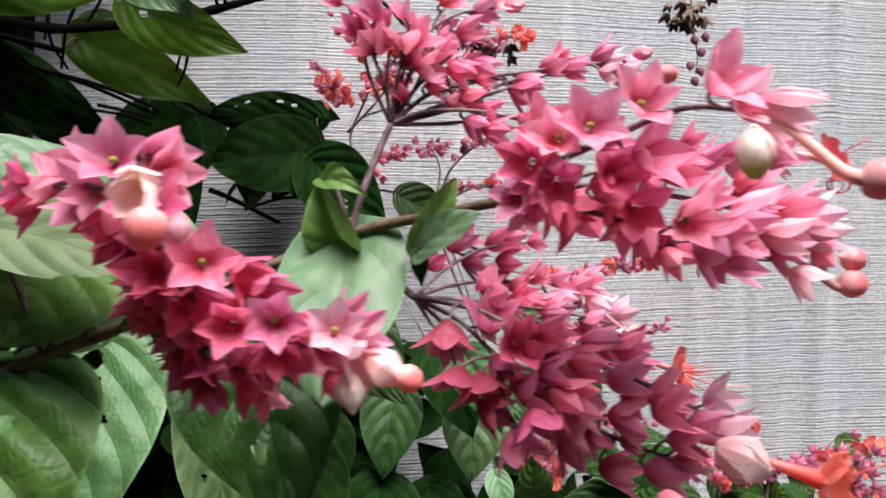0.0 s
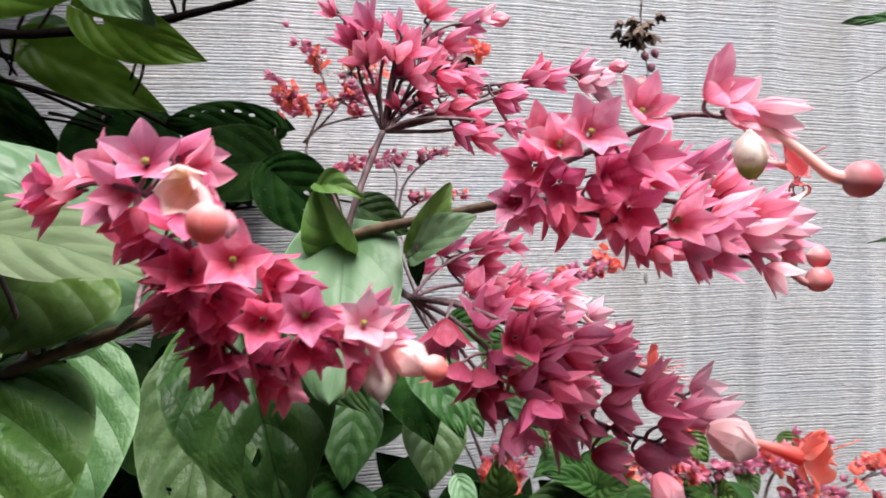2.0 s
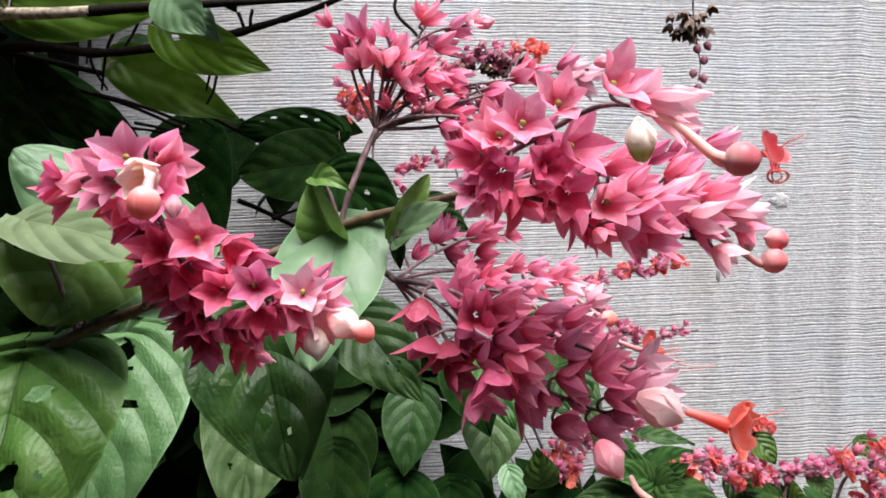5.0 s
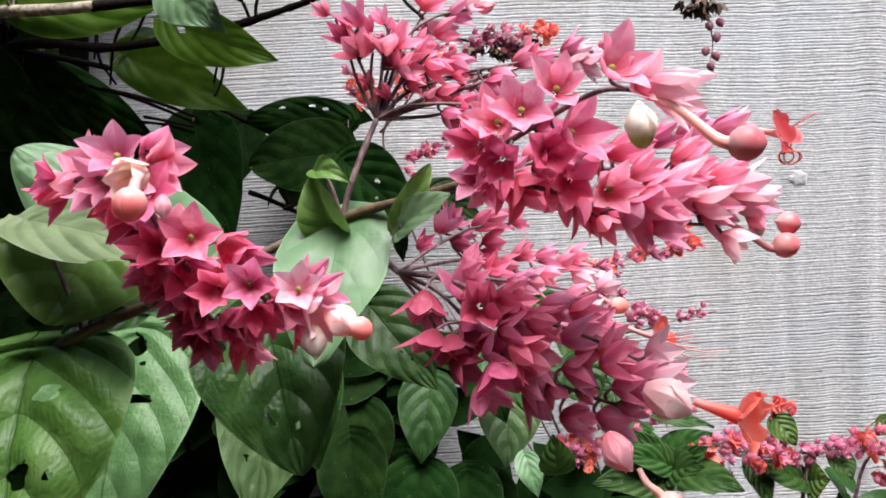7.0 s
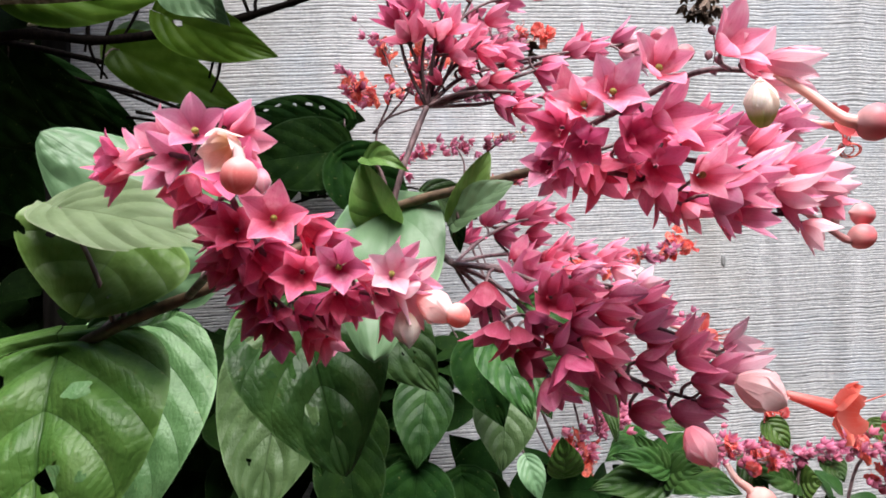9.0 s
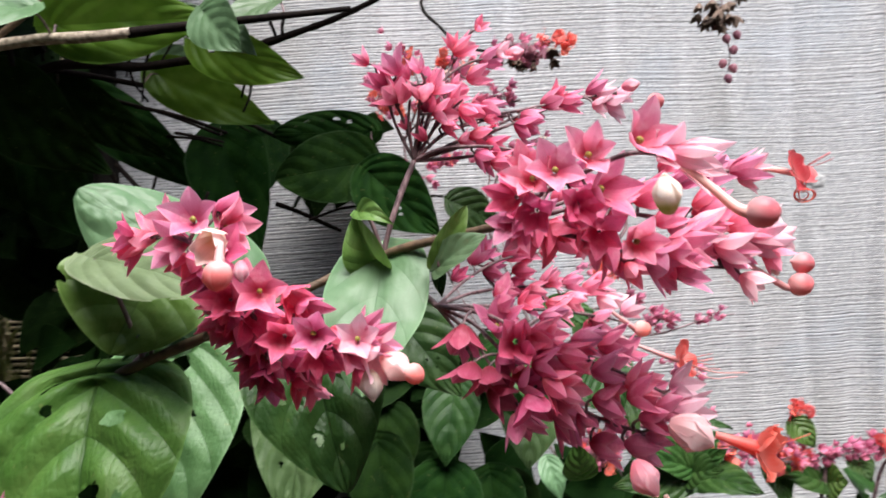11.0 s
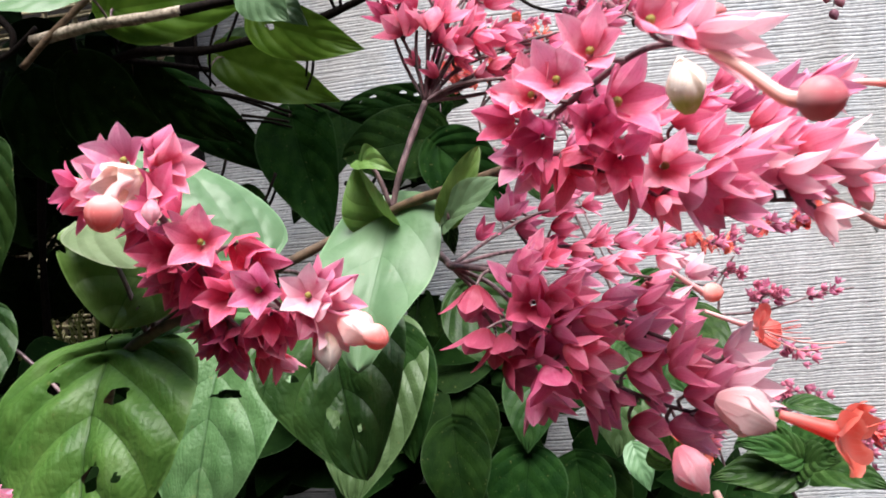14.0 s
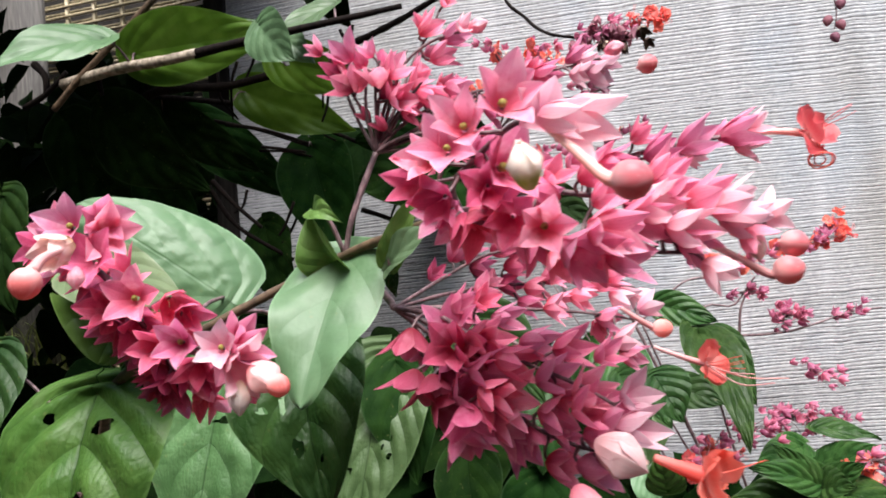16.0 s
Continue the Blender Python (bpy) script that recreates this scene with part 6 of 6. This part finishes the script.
for points in (
    [(0.65, 1.35, 0.0), (0.62, 1.35, 0.4), (0.622, 1.378, 0.755), (0.629, 1.378, 0.831), (0.646, 1.379, 0.884), (0.734, 1.385, 0.915)],
    [(0.62, 1.35, 0.4), (0.363, 1.359, 0.793), (0.366, 1.338, 0.875), (0.436, 1.343, 0.927)],
    [(0.62, 1.35, 0.4), (0.623, 1.378, 0.831), (0.592, 1.375, 0.875), (0.496, 1.368, 0.910)],
    [(0.65, 1.35, 0.4), (0.679, 1.287, 0.848), (0.722, 1.278, 0.936)],
    [(0.65, 1.35, 0.4), (0.744, 1.277, 0.848), (0.788, 1.268, 0.903)],
):
    bm = bmesh.new()
    tube(bm, points, 0.0045, 0.002, 6, 6, 0.2)
    part("branch", bm, STEM, bush)
bm = bmesh.new()
for n, (place, way, count, spread, mats) in enumerate((
    ((0.484, 1.367, 0.899), (0.06, 0, 0.0), 36, 0.04, M),
    ((0.636, 1.378, 0.896), (0.10, 0, 0.01), 44, 0.03, M),
    ((0.733, 1.386, 0.904), (0.03, 0, 0.02), 16, 0.03, MR),
    ((0.573, 1.373, 0.984), (0.03, 0, 0.0), 8, 0.02, (RED,)),
    ((0.550, 1.372, 0.908), (0.04, 0, 0.0), 20, 0.03, (RED, MAUVE)),
    ((0.443, 1.302, 0.931), (0.04, 0, 0.0), 20, 0.035, MR),
    ((0.518, 1.291, 0.909), (0.04, 0, 0.0), 24, 0.03, MR),
    ((0.732, 1.256, 0.941), (0.06, 0, 0.02), 36, 0.04, MR),
    ((0.754, 1.254, 0.876), (0.08, 0, 0.0), 36, 0.03, MR),
    ((0.871, 1.233, 0.941), (0.06, 0, 0.0), 26, 0.04, (RED, MAUVE)),
    ((0.914, 1.229, 0.865), (0.04, 0, 0.0), 20, 0.035, (RED, MAUVE)),
)):
    floret_spray(bush, bm, place, way, count, spread, mats, 200 + n)
part("fine_twig", bm, STEM, bush)["kind"] = "stuff"
for base, tip, width, roll, face, shape in (
    ((0.366, 1.318, 0.881), (0.297, 1.272, 0.956), 0.05, 0, (0, -1, 0.5), dict()),
    ((0.366, 1.318, 0.881), (0.423, 1.282, 0.933), 0.055, 0, (0, -1, 0.6), dict()),
    ((0.366, 1.318, 0.876), (0.239, 1.239, 0.856), 0.07, 0, (0, -1, 0.6), dict()),
    ((0.371, 1.319, 0.871), (0.467, 1.226, 0.871), 0.085, 0, (0, -0.8, 0.8), dict(mat=LEAF, quilt=0.03)),
    ((0.624, 1.378, 0.842), (0.506, 1.309, 0.884), 0.07, 0, (0, -0.8, 0.6), dict(mat=LEAF, quilt=0.03)),
    ((0.520, 1.350, 0.893), (0.535, 1.311, 0.811), 0.06, 0, (0.2, -1, 0.3), dict()),
    ((0.635, 1.379, 0.841), (0.659, 1.340, 0.854), 0.075, 0, (0, -1, 0.4), dict(mat=FRESH)),
    ((0.690, 1.382, 0.884), (0.701, 1.343, 0.853), 0.05, 0, (0, -1, 0.4), dict()),
    ((0.572, 1.373, 0.962), (0.606, 1.356, 0.913), 0.055, 0, (0, -1, 0.4), dict(mat=FRESH)),
    ((0.778, 1.388, 0.957), (0.798, 1.370, 0.919), 0.05, 0, (0, -1, 0.4), dict(mat=FRESH)),
    ((0.189, 1.431, 1.132), (0.247, 1.190, 0.975), 0.10, -10, (0.1, -0.9, 0.6), dict()),
    ((0.220, 1.546, 1.117), (0.286, 1.465, 0.985), 0.09, 0, (0, -1, 0.2), dict()),
    ((0.115, 1.459, 1.188), (0.227, 1.443, 1.151), 0.07, 0, (0, -1, 0.3), dict()),
    ((0.042, 1.227, 1.134), (0.100, 1.142, 1.021), 0.10, 0, (0.2, -1, 0.4), dict()),
    ((0.103, 1.195, 1.081), (0.133, 1.153, 1.019), 0.05, 0, (0, -1, 0.4), dict()),
    ((0.364, 1.501, 0.900), (0.261, 1.385, 0.880), 0.07, 0, (0, -0.8, 0.7), dict(mat=LEAF, quilt=0.03)),
    ((0.391, 1.511, 0.844), (0.492, 1.479, 0.908), 0.08, 0, (0, -0.8, 0.7), dict(mat=LEAF, quilt=0.03)),
    ((0.401, 1.514, 0.832), (0.486, 1.478, 0.815), 0.08, 0, (0, -0.8, 0.7), dict(mat=LEAF, quilt=0.03)),
    ((0.389, 1.511, 0.822), (0.304, 1.400, 0.815), 0.08, 0, (0, -0.8, 0.7), dict(mat=LEAF, quilt=0.03)),
    ((0.391, 1.530, 0.926), (0.504, 1.525, 0.906), 0.05, 0, (0, -0.6, 0.9), dict()),
    ((0.124, 0.940, 0.993), (0.118, 0.917, 1.049), 0.05, 0, (0, -1, 0.3), dict(mat=FRESH)),
    ((0.349, 1.258, 0.905), (0.242, 1.213, 0.943), 0.055, 0, (0, -0.9, 0.6), dict()),
    ((0.349, 1.258, 0.895), (0.388, 1.190, 0.923), 0.07, 0, (0, -0.9, 0.6), dict(mat=LEAF, quilt=0.03)),
    ((0.339, 1.260, 0.884), (0.203, 1.221, 0.883), 0.075, 0, (0, -0.9, 0.6), dict()),
    ((0.349, 1.258, 0.895), (0.282, 1.246, 0.972), 0.05, 0, (0, -0.9, 0.6), dict()),
):
    leaf(bush, base, tip, width, roll, "", face, **shape)
bm = bmesh.new()
lobes(bm, random.Random(52), 0.62, 5, 1.35)
yellow = mesh_of("yellow_flower", bm, YELLOW)
for place, way, size in (((0.994, 1.250, 0.991), (-0.3, -0.8, 0.5), 0.024), ((1.024, 1.260, 0.956), (0.4, -0.7, 0.3), 0.020)):
    bm = bmesh.new()
    tube(bm, [(0.744, 1.277, 0.848), (0.85, 1.26, 0.90), place], 0.0022, 0.0012, 5, 5)
    part("branch", bm, STEM, bush)
    placed("yellow_flower", yellow, aim(place, way, 0.4, size), bush, "small yellow flower")
heap("low_leaves", bush, 200, (0.2, 1.15, 0.1), (1.5, 1.6, 0.80), 0.10, LEAF, 31)

# ---- dried spray that hangs in front of the screen ----
dried = thing("dried_flower_spray", (0.47, 1.70, 2.45), "hanging dried brown flower head with shrivelled mauve buds", "dried flowers")
bm = bmesh.new()
tube(bm, [(0.47, 1.742, 2.45), (0.46, 1.45, 2.30), (0.44, 1.25, 2.0), (0.387, 1.107, 1.751), (0.385, 1.107, 1.705), (0.389, 1.108, 1.660), (0.393, 1.100, 1.612), (0.389, 1.100, 1.585)], 0.0022, 0.0010, 6, 8, 0.3)
part("stem", bm, STEM, dried, at=(0.47, 1.742, 2.45))
husk = calyx_mesh(0.3, 81, DRY)
bud_husk = round_mesh("dried_bud", DRYPINK, 5, 0.2, ((0.05, 0), (0.30, 0.10), (0.42, 0.35), (0.36, 0.65), (0.15, 0.92), (0.01, 1.05)), 15)
r = random.Random(3)
for k in range(26):
    q = Vector((0.381, 1.108, 1.687)) + Vector((r.gauss(0, 0.014), r.gauss(0, 0.012), r.gauss(0, 0.014)))
    placed("dried_calyx", husk, aim(q, (r.uniform(-0.6, 0.6), r.uniform(-0.6, 0.3), -1), r.uniform(0, 6), r.uniform(0.015, 0.022)), dried)
for q in ((0.386, 1.099, 1.643), (0.400, 1.100, 1.625), (0.383, 1.099, 1.604), (0.395, 1.100, 1.596), (0.387, 1.100, 1.580), (0.402, 1.099, 1.648)):
    placed("dried_bud", bud_husk, aim(q, (r.uniform(-0.3, 0.3), -0.3, -1), 0, 0.016), dried)

# ---- climber on the right ----
climber = thing("slim_climber", (1.42, 1.6, 0.0), "slim brown climbing stem with a few green leaves", "vine")
bm = bmesh.new()
tube(bm, [(1.42, 1.6, 0.0), (1.44, 1.52, 0.9), (1.20, 1.330, 1.46), (1.092, 1.316, 1.646), (1.047, 1.319, 1.754), (0.982, 1.326, 1.862), (0.940, 1.331, 1.933), (0.892, 1.335, 2.041)], 0.008, 0.006, 7, 8, 0.3)
part("stem", bm, BARK, climber, at=(1.42, 1.6, 0.0))
bm = bmesh.new()
tube(bm, [(1.065, 1.317, 1.742), (0.988, 1.330, 1.706), (0.918, 1.343, 1.671)], 0.0018, 0.0010, 5, 6)
part("tendril", bm, STEM, climber)
bm = bmesh.new()
tube(bm, [(1.36, 1.44, 1.16), (1.20, 1.34, 1.17), (1.132, 1.325, 1.192), (1.073, 1.333, 1.228), (1.028, 1.318, 1.288)], 0.003, 0.002, 5, 6)
part("branch", bm, STEM, climber)
for base, tip, width, face in (
    ((1.029, 1.321, 1.780), (0.856, 1.299, 1.771), 0.045, (0, -0.9, 0.6)),
    ((1.059, 1.318, 1.742), (1.177, 1.298, 1.754), 0.06, (0, -0.9, 0.6)),
    ((1.132, 1.320, 1.336), (0.909, 1.305, 1.346), 0.06, (0, -0.9, 0.6)),
    ((1.073, 1.333, 1.222), (1.020, 1.305, 1.102), 0.10, (0, -1, 0.2)),
    ((1.067, 1.334, 1.228), (0.985, 1.306, 1.242), 0.04, (0, -1, 0.2)),
    ((1.085, 1.330, 1.264), (1.100, 1.286, 1.300), 0.05, (0, -1, 0.4)),
    ((1.048, 1.296, 0.941), (0.991, 1.278, 0.835), 0.04, (0, -1, 0.4)),
    ((1.002, 1.302, 0.982), (1.058, 1.262, 0.994), 0.03, (0, -1, 0.4)),
):
    leaf(climber, base, tip, width, 0, "", face)

# ---- post and fence far behind on the left ----
bm = bmesh.new()
bmesh.ops.create_cube(bm, size=1, matrix=Matrix.Translation((WALL_LEFT - 0.06, WALL_Y + 0.05, 1.35)) @ Matrix.Diagonal((0.07, 0.07, 2.7, 1)))
bmesh.ops.bevel(bm, geom=bm.edges[:], offset=0.006, segments=1, affect="EDGES")
# post takes the near-black wood so that it sinks into the shaded recess
post = part("wooden_post", bm, DARKWOOD, None, at=(WALL_LEFT - 0.06, WALL_Y + 0.05, 0))
tagged(post, "weathered wooden post at the end of the screen, coloured dark for shade", "post")
fence = thing("bamboo_fence", (-2.2, 3.4, 0.0), "old bamboo lattice fence in the shade", "fence")
bm = bmesh.new()
tube(bm, [(0, 0, 0), (0, 0, 1.6), (0.004, 0, 3.2)], 0.016, 0.014, 7, 3)
pole = mesh_of("upright", bm, BAMBOO)
for k in range(15):
    placed("upright", pole, Matrix.Translation((-3.6 + 0.2 * k, 3.4, 0)), fence)
bm = bmesh.new()
bmesh.ops.create_cube(bm, size=1, matrix=Matrix.Diagonal((2.9, 0.008, 0.016, 1)))
slat = mesh_of("slat", bm, BAMBOO)
for k in range(98):
    placed("slat", slat, Matrix.Translation((-2.2, 3.4 + (0.014 if k % 2 else -0.014), 0.05 + 0.032 * k)) @ Matrix.Rotation(rng.uniform(-0.004, 0.004), 4, "Y"), fence)
grass = thing("tall_grass", (-3.0, 3.15, 0.0), "tuft of tall yellow-green grass before the fence", "grass", kind="stuff")
r, bm = random.Random(77), bmesh.new()
uv = bm.loops.layers.uv.verify()
for _ in range(420):
    base = Vector((r.uniform(-3.9, -2.3), r.uniform(3.0, 3.3), r.uniform(0.3, 0.9)))
    lean = Vector((r.uniform(-0.5, 0.5), r.uniform(-0.35, 0.05), 0.0))
    tall, wide = r.uniform(0.35, 0.75), r.uniform(0.004, 0.009)
    across = Vector((lean.y, -lean.x, 0)).normalized() * wide
    rows = []
    for k in range(6):
        v = k / 5
        mid_point = base + lean * v * v + Vector((0, 0, tall * (v - 0.42 * v**3)))
        rows.append([bm.verts.new(mid_point - across * (1 - v * v)), bm.verts.new(mid_point + across * (1 - v * v))])
    grid_faces(bm, rows, uv, lambda b: b, lambda a: a / 5)
part("grass_blades", bm, GRASS, grass, at=(-3.0, 3.15, 0))["kind"] = "stuff"
bm = bmesh.new()
bmesh.ops.create_cube(bm, size=1, matrix=Matrix.Translation((-3.38, 3.2, 1.6)) @ Matrix.Diagonal((0.40, 0.04, 3.2, 1)))
board = part("grey_board", bm, WOOD, None, at=(-3.38, 3.2, 0))
tagged(board, "weathered grey upright board before the fence", "board")

# ---- plain walls added to close the yard; height and dark colour cut the light ----
for name, centre, size in (
    ("wall_south", (-0.5, -2.3, 2.4), (7.6, 0.1, 4.8)),
    ("wall_west", (-4.25, 0.3, 2.2), (0.1, 6.5, 4.4)),
    ("wall_east", (3.25, 0.3, 1.5), (0.1, 6.5, 3.0)),
    ("wall_far", (-0.5, 3.6, 1.7), (7.6, 0.1, 3.4)),
):
    bm = bmesh.new()
    bmesh.ops.create_cube(bm, size=1, matrix=Matrix.Translation(centre) @ Matrix.Diagonal((*size, 1)))
    tagged(part(name, bm, DARKWOOD, None, at=(centre[0], centre[1], 0)), "plain dark board wall added to cut light", "wall", kind="structure")
